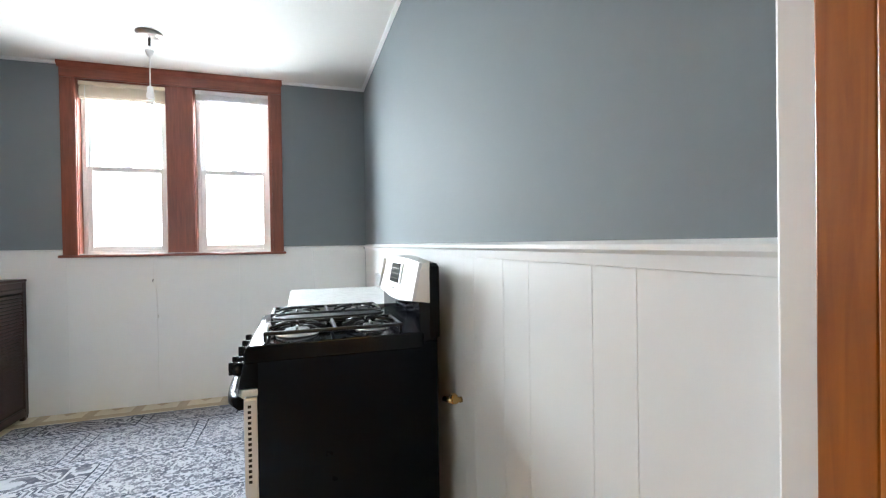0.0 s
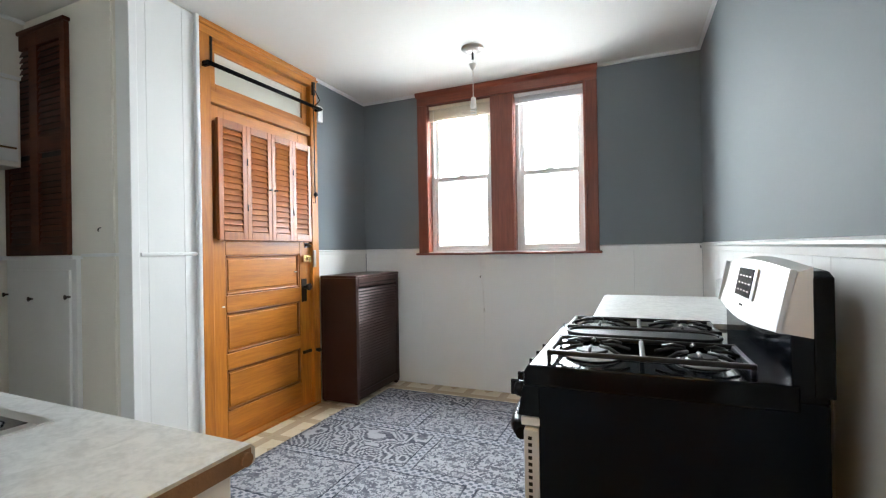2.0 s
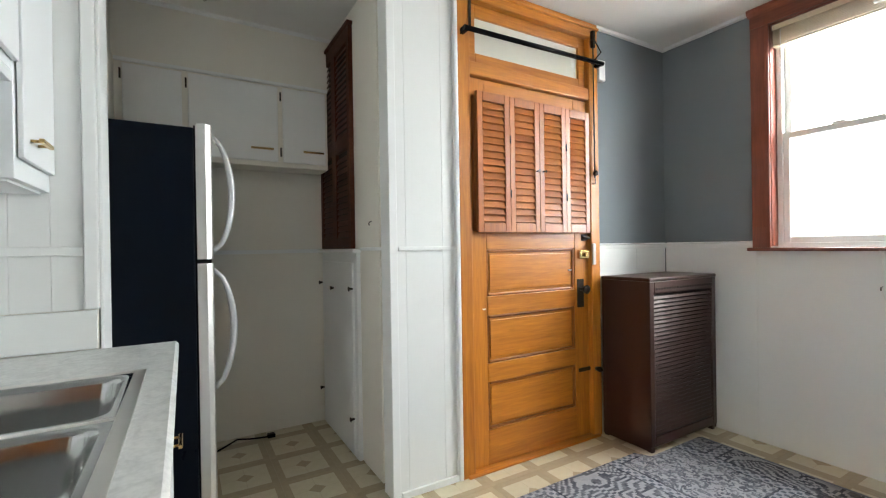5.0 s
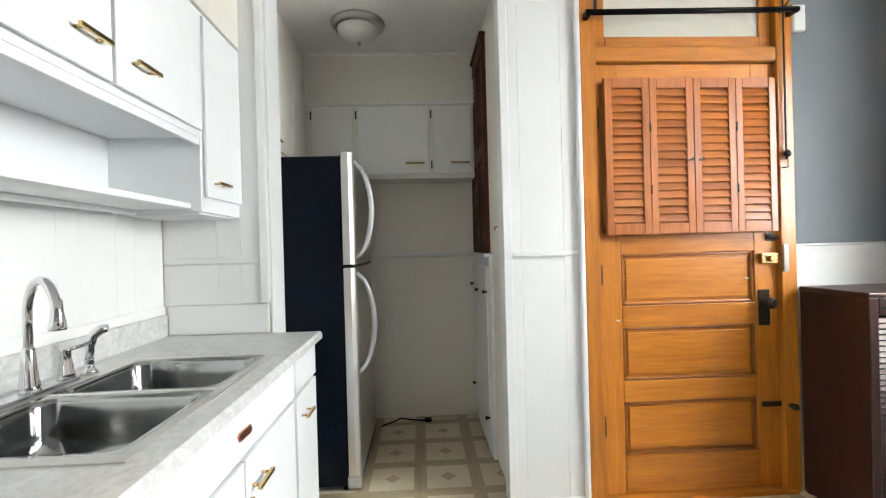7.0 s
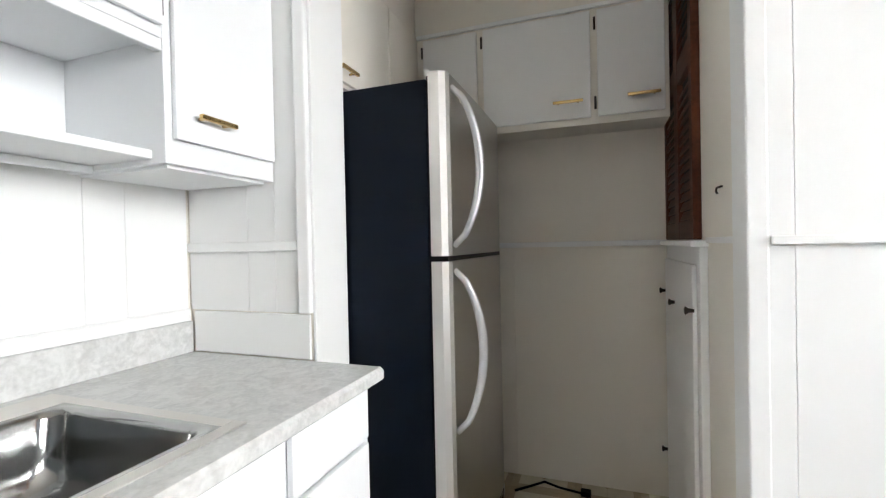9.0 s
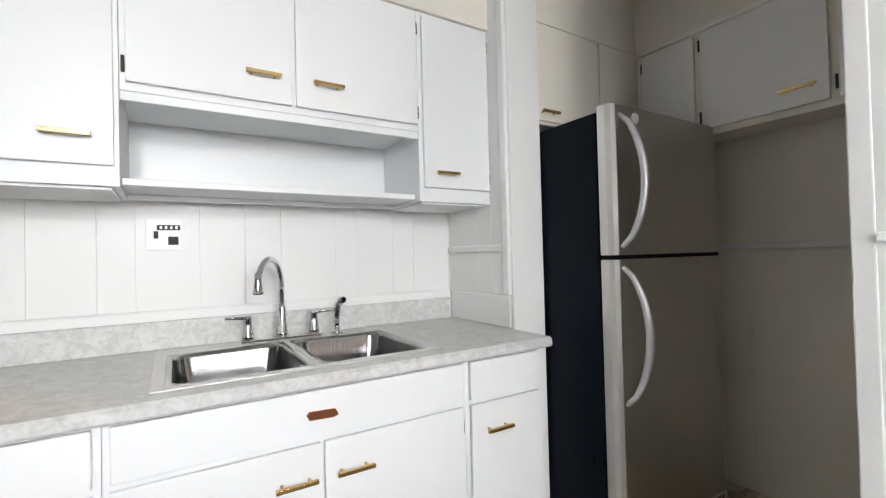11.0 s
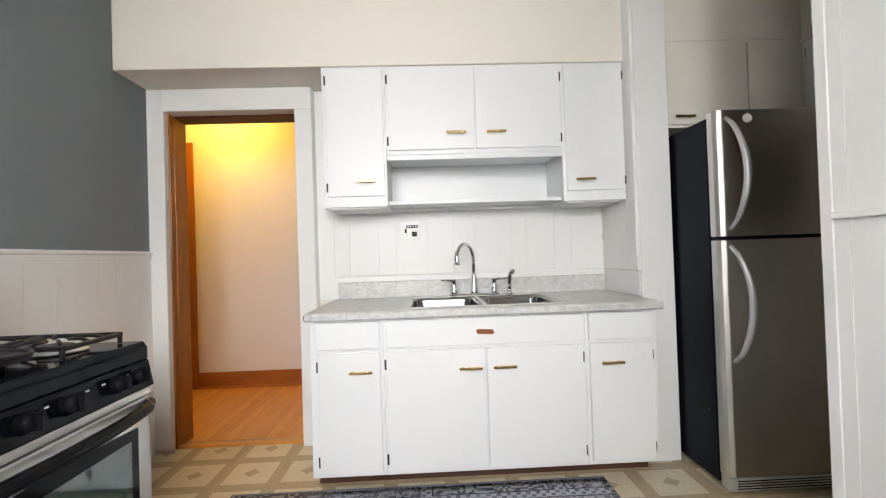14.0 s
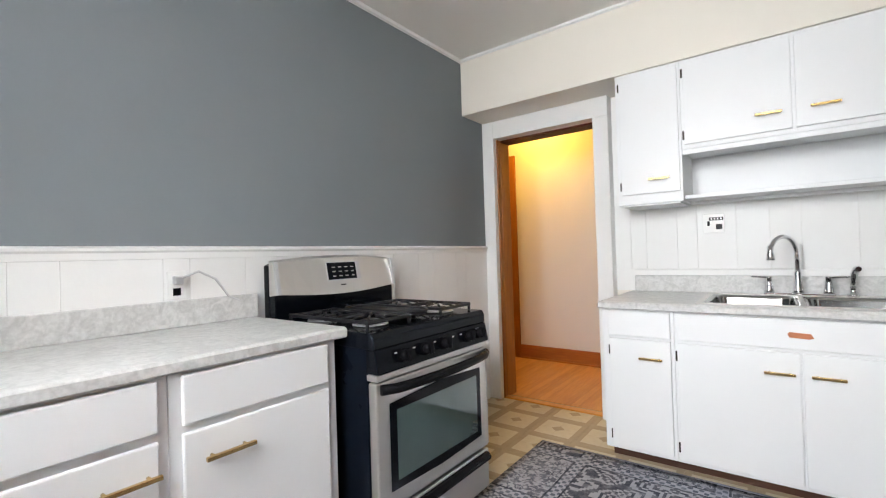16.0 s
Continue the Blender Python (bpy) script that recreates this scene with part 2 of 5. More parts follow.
RED_H = wood("red_stained_wood_level", (0.13, 0.029, 0.014), (0.235, 0.058, 0.029), (0.22, 3, 3))
DARKW = dull(wood("dark_louver_wood", (0.035, 0.009, 0.004), (0.09, 0.025, 0.010), (0.25, 3, 3), 0.5, 26, 0.0), 0.15)
HALLF = wood("hall_floor_wood", (0.52, 0.21, 0.040), (0.70, 0.33, 0.075), (4, 0.3, 4), 0.34, spread=0.2)
HALLB = wood("hall_trim_wood", (0.27, 0.075, 0.014), (0.42, 0.135, 0.025), (0.25, 3, 3))
# Darkened copy of the honey wood: shade at the panel bevels put into colour.
OAK_D = wood("honey_wood_shaded_moulding", (0.17, 0.048, 0.005), (0.30, 0.092, 0.010), (3, 0.22, 3))
JAMB = wood("doorway_jamb_wood", (0.22, 0.062, 0.006), (0.38, 0.122, 0.012), (3, 3, 0.22))
STONE = stone("grey_laminate", (0.47, 0.47, 0.46), (0.63, 0.63, 0.615), 20)
CORE = mat("raw_counter_edge", (0.22, 0.12, 0.06), 0.8, 0, 0.3, 40, 0.3, 200)
BLACK = dull(mat("black_enamel", (0.003, 0.004, 0.006), 0.09, 0, 0.1, 4, 0.0), 0.13)
BLACKSIDE = dull(mat("black_side_panel", (0.003, 0.0045, 0.008), 0.30, 0, 0.2, 3, 0.06, 160), 0.07)
IRON = dull(mat("cast_iron", (0.008, 0.008, 0.010), 0.38, 0, 0.2, 8, 0.2, 200), 0.3)
RUBBER = dull(mat("black_plastic", (0.005, 0.005, 0.006), 0.25, 0, 0.1, 6, 0.04), 0.10)
STEEL = brushed("brushed_steel", (0.68, 0.66, 0.63), 0.42, (0.4, 0.4, 6))
STEELDARK = brushed("dark_brushed_steel", (0.50, 0.475, 0.44), 0.30, (0.3, 0.3, 8))
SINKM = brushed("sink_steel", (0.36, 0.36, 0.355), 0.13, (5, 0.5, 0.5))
SILVER = mat("silver_plastic", (0.60, 0.60, 0.61), 0.3, 0.7, 0.04, 4, 0)
CHROME = mat("chrome", (0.75, 0.75, 0.76), 0.07, 1.0, 0.03, 4, 0)
NICKEL = mat("brushed_nickel", (0.45, 0.42, 0.38), 0.3, 1.0, 0.06, 5, 0)
BRASS = mat("satin_brass", (0.62, 0.43, 0.18), 0.24, 1.0, 0.1, 9, 0)
COPPER = mat("copper_badge", (0.55, 0.22, 0.12), 0.3, 1.0, 0.2, 30, 0)
BRONZE = mat("oil_dark_bronze", (0.03, 0.022, 0.016), 0.42, 0.7, 0.3, 20, 0.1)
COVER = mat("brown_radiator_enamel", (0.038, 0.015, 0.012), 0.34, 0.2, 0.15, 5, 0.08, 120)
# Near-black: shade painted into slots and behind louvers; also under the tiles.
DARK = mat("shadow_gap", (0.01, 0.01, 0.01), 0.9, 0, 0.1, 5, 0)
TOE = mat("brown_toe_kick", (0.075, 0.028, 0.016), 0.6, 0, 0.25, 12, 0.1)
VINYLW = mat("white_vinyl", (0.82, 0.82, 0.80), 0.35, 0, 0.02, 3, 0)
BLIND = mat("cream_blind", (0.66, 0.56, 0.42), 0.5, 0, 0.05, 5, 0)
BLINDW = mat("white_blind", (0.70, 0.68, 0.70), 0.5, 0, 0.05, 5, 0)
CORD = mat("white_cord", (0.75, 0.73, 0.70), 0.6, 0, 0.03, 5, 0)
# Greenish base colour paints the room's reflection into the glass.
OVENGLASS = mat("oven_glass", (0.045, 0.075, 0.068), 0.05, 0, 0.3, 3, 0, 90, 1.0, 0.02)
PANE = glass("window_glass")
FROST = mat("painted_transom_glass", (0.62, 0.60, 0.52), 0.25, 0, 0.06, 2, 0.02)
SHADEG = mat("frosted_lamp_glass", (0.62, 0.60, 0.55), 0.3, 0, 0.05, 6, 0)
TILEM, RUGM = tile_material(), rug_material()
FRINGE = mat("rug_edge", (0.16, 0.17, 0.22), 0.95, 0, 0.3, 40, 0.4, 200)


# ---- shape tools ----
def absorb(bm, src):
    me = bpy.data.meshes.new("tmp")
    src.to_mesh(me)
    src.free()
    bm.from_mesh(me)
    bpy.data.meshes.remove(me)
    return bm


def box(x0, x1, y0, y1, z0, z1, bev=0.0, seg=2, into=None):
    bm = bmesh.new()
    bmesh.ops.create_cube(bm, size=1)
    for v in bm.verts:
        v.co = Vector(((x0 + x1) / 2 + v.co.x * (x1 - x0), (y0 + y1) / 2 + v.co.y * (y1 - y0), (z0 + z1) / 2 + v.co.z * (z1 - z0)))
    if bev:
        bev = min(bev, 0.45 * min(abs(x1 - x0), abs(y1 - y0), abs(z1 - z0)))
        bmesh.ops.bevel(bm, geom=bm.edges[:], offset=bev, segments=seg, affect="EDGES", profile=0.5)
    return absorb(into, bm) if into is not None else bm


def tube(pts, r, seg=10, into=None, cap=True):
    """A round rod along points; r is one radius or one for each point."""
    bm = into if into is not None else bmesh.new()
    pts = [Vector(p) for p in pts]
    rs = r if isinstance(r, (list, tuple)) else [r] * len(pts)
    rings, side = [], None
    for i, p in enumerate(pts):
        d = (pts[min(i + 1, len(pts) - 1)] - pts[max(i - 1, 0)]).normalized()
        if side is None:
            side = d.orthogonal().normalized()
        side = (side - d * side.dot(d)).normalized()
        up = d.cross(side)
        rings.append([bm.verts.new(p + rs[i] * (math.cos(a) * side + math.sin(a) * up)) for a in [2 * math.pi * k / seg for k in range(seg)]])
    for a, b in zip(rings, rings[1:]):
        for k in range(seg):
            f = bm.faces.new((a[k], a[(k + 1) % seg], b[(k + 1) % seg], b[k]))
            f.smooth = True
    if cap:
        bm.faces.new(rings[0][::-1])
        bm.faces.new(rings[-1])
    return bm


def turned(profile, centre, seg=28, into=None):
    """A lathe shape round the upright axis from (radius, height) pairs."""
    bm = into if into is not None else bmesh.new()
    c, rings = Vector(centre), []
    for r, z in profile:
        rings.append([bm.verts.new(c + Vector((r * math.cos(a), r * math.sin(a), z))) for a in [2 * math.pi * k / seg for k in range(seg)]])
    for a, b in zip(rings, rings[1:]):
        for k in range(seg):
            f = bm.faces.new((a[k], a[(k + 1) % seg], b[(k + 1) % seg], b[k]))
            f.smooth = True
    bm.faces.new(rings[0][::-1])
    bm.faces.new(rings[-1])
    return bm


def prism(profile, axis, a0, a1, bev=0.0):
    """A closed outline pushed along x, y or z. Outline pairs are the other two axes in order."""
    bm = bmesh.new()

    def place(p, a):
        return {"x": (a, p[0], p[1]), "y": (p[0], a, p[1]), "z": (p[0], p[1], a)}[axis]
    r0, r1 = [bm.verts.new(place(p, a0)) for p in profile], [bm.verts.new(place(p, a1)) for p in profile]
    bm.faces.new(r0)
    bm.faces.new(r1[::-1])
    for k in range(len(profile)):
        j = (k + 1) % len(profile)
        bm.faces.new((r0[j], r0[k], r1[k], r1[j]))
    bmesh.ops.recalc_face_normals(bm, faces=bm.faces[:])
    if bev:
        bmesh.ops.bevel(bm, geom=bm.edges[:], offset=bev, segments=2, affect="EDGES", profile=0.5)
    return bm


def mesh_of(name, bm, material):
    bmesh.ops.recalc_face_normals(bm, faces=bm.faces[:])
    me = bpy.data.meshes.new(name)
    bm.to_mesh(me)
    bm.free()
    me.materials.append(material)
    return me


def part(name, bm, material, parent, label=""):
    ob = new(name, mesh_of(name, bm, material))
    ob.parent = parent
    ob.matrix_parent_inverse = (parent.matrix_basis if parent.parent is None else Matrix()).inverted()
    if label:
        ob["label"] = label
    return ob


def thing(name, at, label, category, group="", kind=""):
    ob = new(name)
    ob.empty_display_size = 0.05
    ob.matrix_basis = Matrix.Translation(at)
    return tagged(ob, label, category, group, kind)


def structure(name, bm, material, label, category="wall"):
    return tagged(new(name, mesh_of(name, bm, material)), label, category, "", "structure")


# ---- the shell ----
W, E_, N, S = -1.24, 1.69, 6.22, 2.315
H = 2.72
RAIL = 1.262
# north wall with two openings
LW, RW = (-0.55, 0.085), (0.265, 0.875)
ZB, ZT = 1.222, 2.61
b = box(-1.5, LW[0], N, N + 0.2, 0, H)
box(RW[1], 1.9, N, N + 0.2, 0, H, into=b)
box(LW[1], RW[0], N, N + 0.2, ZB, ZT, into=b)
box(LW[0], RW[1], N, N + 0.2, 0, ZB, into=b)
box(LW[0], RW[1], N, N + 0.2, ZT, H, into=b)
wall_north = structure("wall_north", b, GREY, "slate grey painted wall above white panelling, with twin windows")
wall_east = structure("wall_east", box(E_, E_ + 0.2, 2.19, N, 0, H), GREY, "slate grey painted wall above white panelling")
b = box(W - 0.02, 0.769, 2.19, S, 0, H)
box(0.769, 1.585, 2.19, S, 2.14, H, into=b)
box(1.585, E_, 2.19, S, 0, H, into=b)
wall_south = structure("wall_south", b, CREAM, "cream painted kitchen wall with a doorway to the hall")
b = box(W - 0.18, W, 5.475, N, 0, H)
wall_west = structure("wall_west", b, GREY, "slate grey painted wall above white panelling beside the door")
wall_west_2 = structure("wall_pier", box(W - 0.18, W, 4.0, 4.365, 0, H), CREAM, "white panelled wall pier beside the back door")
# Added slab out of view; its dark colour stands for the unlit space.
structure("wall_door_back", box(W - 0.30, W - 0.20, 4.3, 5.5, 0, H), DARKW, "unseen dark slab added to close the space behind the door")
wall_stub = structure("wall_stub", box(-1.42, W, 2.19, 2.815, 0, H), CREAM, "white painted stub wall at the end of the counter")
b = box(-2.62, -2.48, 2.3, 4.2, 0, H)
wall_alcove = structure("wall_alcove_back", b, CREAM, "cream painted back wall of the fridge alcove")
wall_alcove_n = structure("wall_alcove_north", box(-2.48, W - 0.18, 3.99, 4.17, 0, H), CREAM, "cream painted side wall of the fridge alcove")
wall_alcove_s = structure("wall_alcove_south", box(-2.48, -1.42, 2.19, 2.44, 0, H), CREAM, "cream painted wall behind the fridge")
ceiling = structure("ceiling", box(-2.62, 1.89, 0.8, N + 0.2, H, H + 0.12), CEIL, "off-white painted plaster ceiling", "ceiling")
soffit = structure("soffit", box(W, E_, S, 2.700, 2.283, H, 0.004), CREAM, "cream boxed soffit above the cabinets and doorway", "soffit")
floor = structure("floor", box(-2.62, 1.89, 2.3, N + 0.2, -0.1, -0.006), DARK, "cream and tan patterned vinyl tile floor", "floor")
hall_floor = structure("hall_floor", box(-1.5, 3.4, 0.9, 2.3, -0.1, -0.012), HALLF, "honey coloured narrow strip wooden hall floor", "floor")
hall_wall = structure("hall_wall_south", box(-1.5, 3.4, 0.81, 1.01, 0, H), HALLP, "pale hall wall lit yellow by a ceiling lamp")
structure("hall_wall_west", box(-1.5, -1.4, 1.01, 2.19, 0, H), HALLP, "pale plaster hall end wall")
structure("hall_wall_east", box(3.3, 3.4, 1.01, 2.3, 0, H), HALLP, "pale plaster hall end wall")
structure("hall_wall_north", box(E_ + 0.2, 3.3, 2.19, 2.32, 0, H), HALLP, "pale plaster hall wall")
structure("hall_ceiling", box(1.89, 3.4, 0.8, 2.4, H, H + 0.12), CEIL, "off-white hall ceiling", "ceiling")

# hall trim
hb = structure("hall_baseboard", box(-1.4, 2.12, 1.01, 1.03, 0, 0.15, 0.004), HALLB, "tall reddish brown wooden baseboard", "baseboard")
part("shoe_moulding", box(-1.4, 2.12, 1.03, 1.045, 0, 0.02, 0.006), HALLB, hb)
hc = structure("hall_door_casing", box(2.12, 2.22, 1.01, 1.035, 0, 2.31, 0.004), JAMB, "brown wooden casing of a hall door", "trim")
part("casing_head", box(2.22, 3.1, 1.01, 1.035, 2.21, 2.31, 0.004), HALLB, hc)
part("hall_door_leaf", box(2.22, 3.1, 1.01, 1.025, 0.005, 2.21, 0.004), OAK_V, hc)

# doorway jamb and casings
dj = structure("doorway_jamb", box(1.573, 1.5855, 2.17, S - 0.003, 0, 2.14, 0.002), JAMB, "brown varnished wooden doorway jamb", "trim")
part("jamb_far", box(0.7685, 0.781, 2.17, S - 0.003, 0, 2.14, 0.002), JAMB, dj)
part("jamb_head", box(0.781, 1.573, 2.17, S - 0.003, 2.126, 2.1405, 0.002), DARKW, dj)
part("threshold", box(0.77, 1.585, 2.30, 2.36, -0.006, 0.012, 0.004), HALLF, dj)
part("jamb_return", box(1.574, 1.5858, S - 0.003, 2.362, 0, 2.14, 0.002), JAMB, dj)
part("jamb_return", box(0.7685, 0.780, S - 0.003, 2.362, 0, 2.14, 0.002), JAMB, dj)
dc = structure("doorway_casing", box(1.5862, E_, S - 0.002, 2.408, 0, 2.282, 0.004), PANEL, "white painted doorway casing", "trim")
part("casing_side", box(0.66, 0.768, S - 0.002, 2.408, 0, 2.14, 0.004), PANEL, dc)
part("casing_head", box(0.66, 1.5862, S - 0.002, 2.408, 2.141, 2.282, 0.004), PANEL, dc)


def board_run(parent, axis, face, a0, a1, z0, z1, widths, out, material=None, thick=0.009):
    """Grooved upright panel boards on a wall; out is the way they face."""
    i, a = 0, a0
    while a < a1 - 0.005:
        w = min(widths[i % len(widths)], a1 - a)
        lo, hi = sorted((face, face + out * thick))
        if axis == "y":
            bm = box(lo, hi, a + 0.0003, a + w - 0.0003, z0, z1, 0.0011, 1)
        else:
            bm = box(a + 0.0003, a + w - 0.0003, lo, hi, z0, z1, 0.0011, 1)
        part("panel_board", bm, material or PANEL, parent)
        a += w
        i += 1


board_run(wall_east, "y", E_, 2.409, N - 0.01, 0.0, 1.235, (0.316, 0.131, 0.272, 0.16, 0.24, 0.10), -1)
board_run(wall_north, "x", N, W + 0.01, E_ - 0.01, 0.0, 1.235, (0.61, 0.605, 0.62), -1, None, 0.006)
board_run(wall_west, "y", W, 5.475, N - 0.01, 0.0, 1.235, (0.40, 0.35), 1, None, 0.006)
board_run(wall_west_2, "y", W, 4.0, 4.345, 0.0, H - 0.01, (0.055, 0.215, 0.075), 1)
board_run(wall_stub, "y", W, 2.322, 2.775, 1.055, H, (0.253, 0.11, 0.115), 1, None, 0.006)
board_run(wall_south, "x", S, -1.225, 0.66, 1.0585, 2.28, (0.21, 0.115, 0.19, 0.10, 0.24, 0.145, 0.165), 1, PANEL, 0.006)
board_run(wall_alcove, "y", -2.48, 2.46, 3.975, 0.0, 1.225, (0.76,), 1, CREAM, 0.006)


def rail(name, bm, label="white painted wooden chair rail"):
    return structure(name, bm, PANEL, label, "trim")


rail_e = rail("chair_rail_east", prism([(E_, 1.222), (E_ - 0.014, 1.225), (E_ - 0.016, 1.250), (E_ - 0.026, 1.258), (E_ - 0.026, 1.268), (E_, 1.276)], "y", 2.409, N))
for v in rail_e.data.vertices:
    v.co.z -= 0.015 * (N - v.co.y) / (N - 2.39)
rail("chair_rail_north", prism([(N, 1.23), (N - 0.012, 1.232), (N - 0.014, 1.256), (N - 0.02, 1.262), (N, 1.270)], "x", 0.965, E_ - 0.026))
rail("chair_rail_north_2", prism([(N, 1.23), (N - 0.012, 1.232), (N - 0.014, 1.256), (N - 0.02, 1.262), (N, 1.270)], "x", W + 0.02, -0.637))
rail("chair_rail_west", prism([(W, 1.23), (W + 0.012, 1.232), (W + 0.014, 1.256), (W + 0.02, 1.262), (W, 1.270)], "y", 5.475, N))
rail("chair_rail_pier", box(W + 0.0095, W + 0.022, 4.01, 4.345, 1.245, 1.265, 0.003))
rail("chair_rail_alcove", box(-2.48, -2.463, 2.46, 3.985, 1.235, 1.262, 0.004))
rail("chair_rail_stub", box(W + 0.006, W + 0.018, 2.323, 2.776, 1.25, 1.282, 0.003))
rail("chair_rail_alcove_side", box(-1.70, -1.345, 3.978, 3.99, 1.248, 1.266, 0.003))
rail("corner_board", box(W - 0.10, W + 0.012, 3.965, 4.008, 0, H, 0.004), "white painted corner board of the alcove")
rail("corner_board_2", box(W - 0.05, W + 0.02, 2.777, 2.820, 1.056, H, 0.005), "white painted corner board with a cut-off lower end")
rail("corner_board_3", box(-1.42, W + 0.004, 2.8205, 2.832, 0, H, 0.003), "white painted board on the stub wall's end")
rail("casing_edge_strip", box(W, W + 0.032, 4.345, 4.372, 0, H, 0.008), "rounded white painted strip beside the door casing")
rail("pier_skirting", box(W + 0.009, W + 0.024, 4.01, 4.345, 0, 0.035, 0.004), "low white painted skirting strip")
rail("stub_splash_board", box(W, W + 0.01, 2.339, 2.812, 0.912, 1.052, 0.003), "plain white painted splash board beside the counter")
rail("splash_end_board", box(0.536, 0.659, S, S + 0.006, 0.912, 1.058, 0.001), "plain white painted board at the end of the backsplash")
rail("splash_cap", prism([(S, 1.0175), (S + 0.014, 1.0175), (S + 0.014, 1.050), (S + 0.010, 1.058), (S, 1.058)], "x", -1.225, 0.535), "white painted cap strip above the backsplash")
for nm, pts, ax, a0, a1 in (("crown_east", [(E_, H), (E_ - 0.022, H), (E_ - 0.018, H - 0.016), (E_, H - 0.022)], "y", 2.685, N),
                            ("crown_north", [(N, H), (N - 0.022, H), (N - 0.018, H - 0.016), (N, H - 0.022)], "x", 0.965, E_),
                            ("crown_north_2", [(N, H), (N - 0.022, H), (N - 0.018, H - 0.016), (N, H - 0.022)], "x", W, -0.637),
                            ("crown_west", [(W, H), (W + 0.022, H), (W + 0.018, H - 0.016), (W, H - 0.022)], "y", 5.475, N),
                            ("crown_south", [(2.70, H), (2.722, H), (2.718, H - 0.012), (2.70, H - 0.018)], "x", W, E_),
                            ("crown_alcove", [(-2.284, H), (-2.262, H), (-2.266, H - 0.012), (-2.284, H - 0.018)], "y", 2.44, 3.99)):
    rail(nm, prism(pts, ax, a0, a1), "thin white painted cove strip under the ceiling")

# bright overcast sky outside the windows
gm = bpy.data.materials.new("bright_sky")
gm.use_nodes = True
ge = gm.node_tree.nodes.new("ShaderNodeEmission")
ge.inputs["Strength"].default_value = 3.0
gm.node_tree.links.new(ge.outputs[0], gm.node_tree.nodes["Material Output"].inputs["Surface"])
structure("backdrop", box(-12, 12, 12.0, 12.1, -6, 14), gm, "plain bright overcast sky beyond the windows", "sky")

# ---- windows ----
wc = structure("window_casing", box(-0.637, LW[0] + 0.012, N - 0.022, N, 1.213, 2.60, 0.004), RED_V, "reddish brown stained wooden casing round twin windows", "trim")
part("casing_side", box(RW[1] - 0.012, 0.965, N - 0.022, N, 1.213, 2.60, 0.004), RED_V, wc)
part("mullion", box(LW[1] - 0.01, RW[0] + 0.01, N - 0.018, N, 1.235, 2.60, 0.004), RED_V, wc)
part("casing_head", box(-0.637, 0.965, N - 0.026, N, 2.60, H - 0.002, 0.004), RED_H, wc)
part("head_moulding", prism([(N - 0.024, 2.672), (N - 0.05, 2.70), (N - 0.05, H - 0.002), (N - 0.024, H - 0.002)], "x", -0.645, 0.973), RED_H, wc)
part("window_sill", box(-0.66, 0.985, N - 0.045, N + 0.03, 1.205, 1.226, 0.006), RED_H, wc)
part("casing_bead", box(LW[0] - 0.005, LW[0] + 0.018, N - 0.03, N - 0.02, 1.226, 2.60, 0.003), RED_V, wc)
part("casing_bead", box(RW[1] - 0.018, RW[1] + 0.005, N - 0.03, N - 0.02, 1.226, 2.60, 0.003), RED_V, wc)
for a, c in (LW, RW):
    part("jamb_lining", box(a - 0.001, a + 0.016, N + 0.001, N + 0.19, ZB, ZT, 0.002), RED_V, wc)
    part("jamb_lining", box(c - 0.016, c + 0.001, N + 0.001, N + 0.19, ZB, ZT, 0.002), RED_V, wc)
    part("head_lining", box(a, c, N + 0.001, N + 0.19, ZT - 0.016, ZT + 0.001, 0.002), RED_H, wc)


def ring_frame(x0, x1, y0, y1, z0, z1, side, top, bottom, bev=0.004):
    bm = box(x0, x0 + side, y0, y1, z0, z1, bev)
    box(x1 - side, x1, y0, y1, z0, z1, bev, into=bm)
    box(x0 + side, x1 - side, y0, y1, z1 - top, z1, bev, into=bm)
    box(x0 + side, x1 - side, y0, y1, z0, z0 + bottom, bev, into=bm)
    return bm


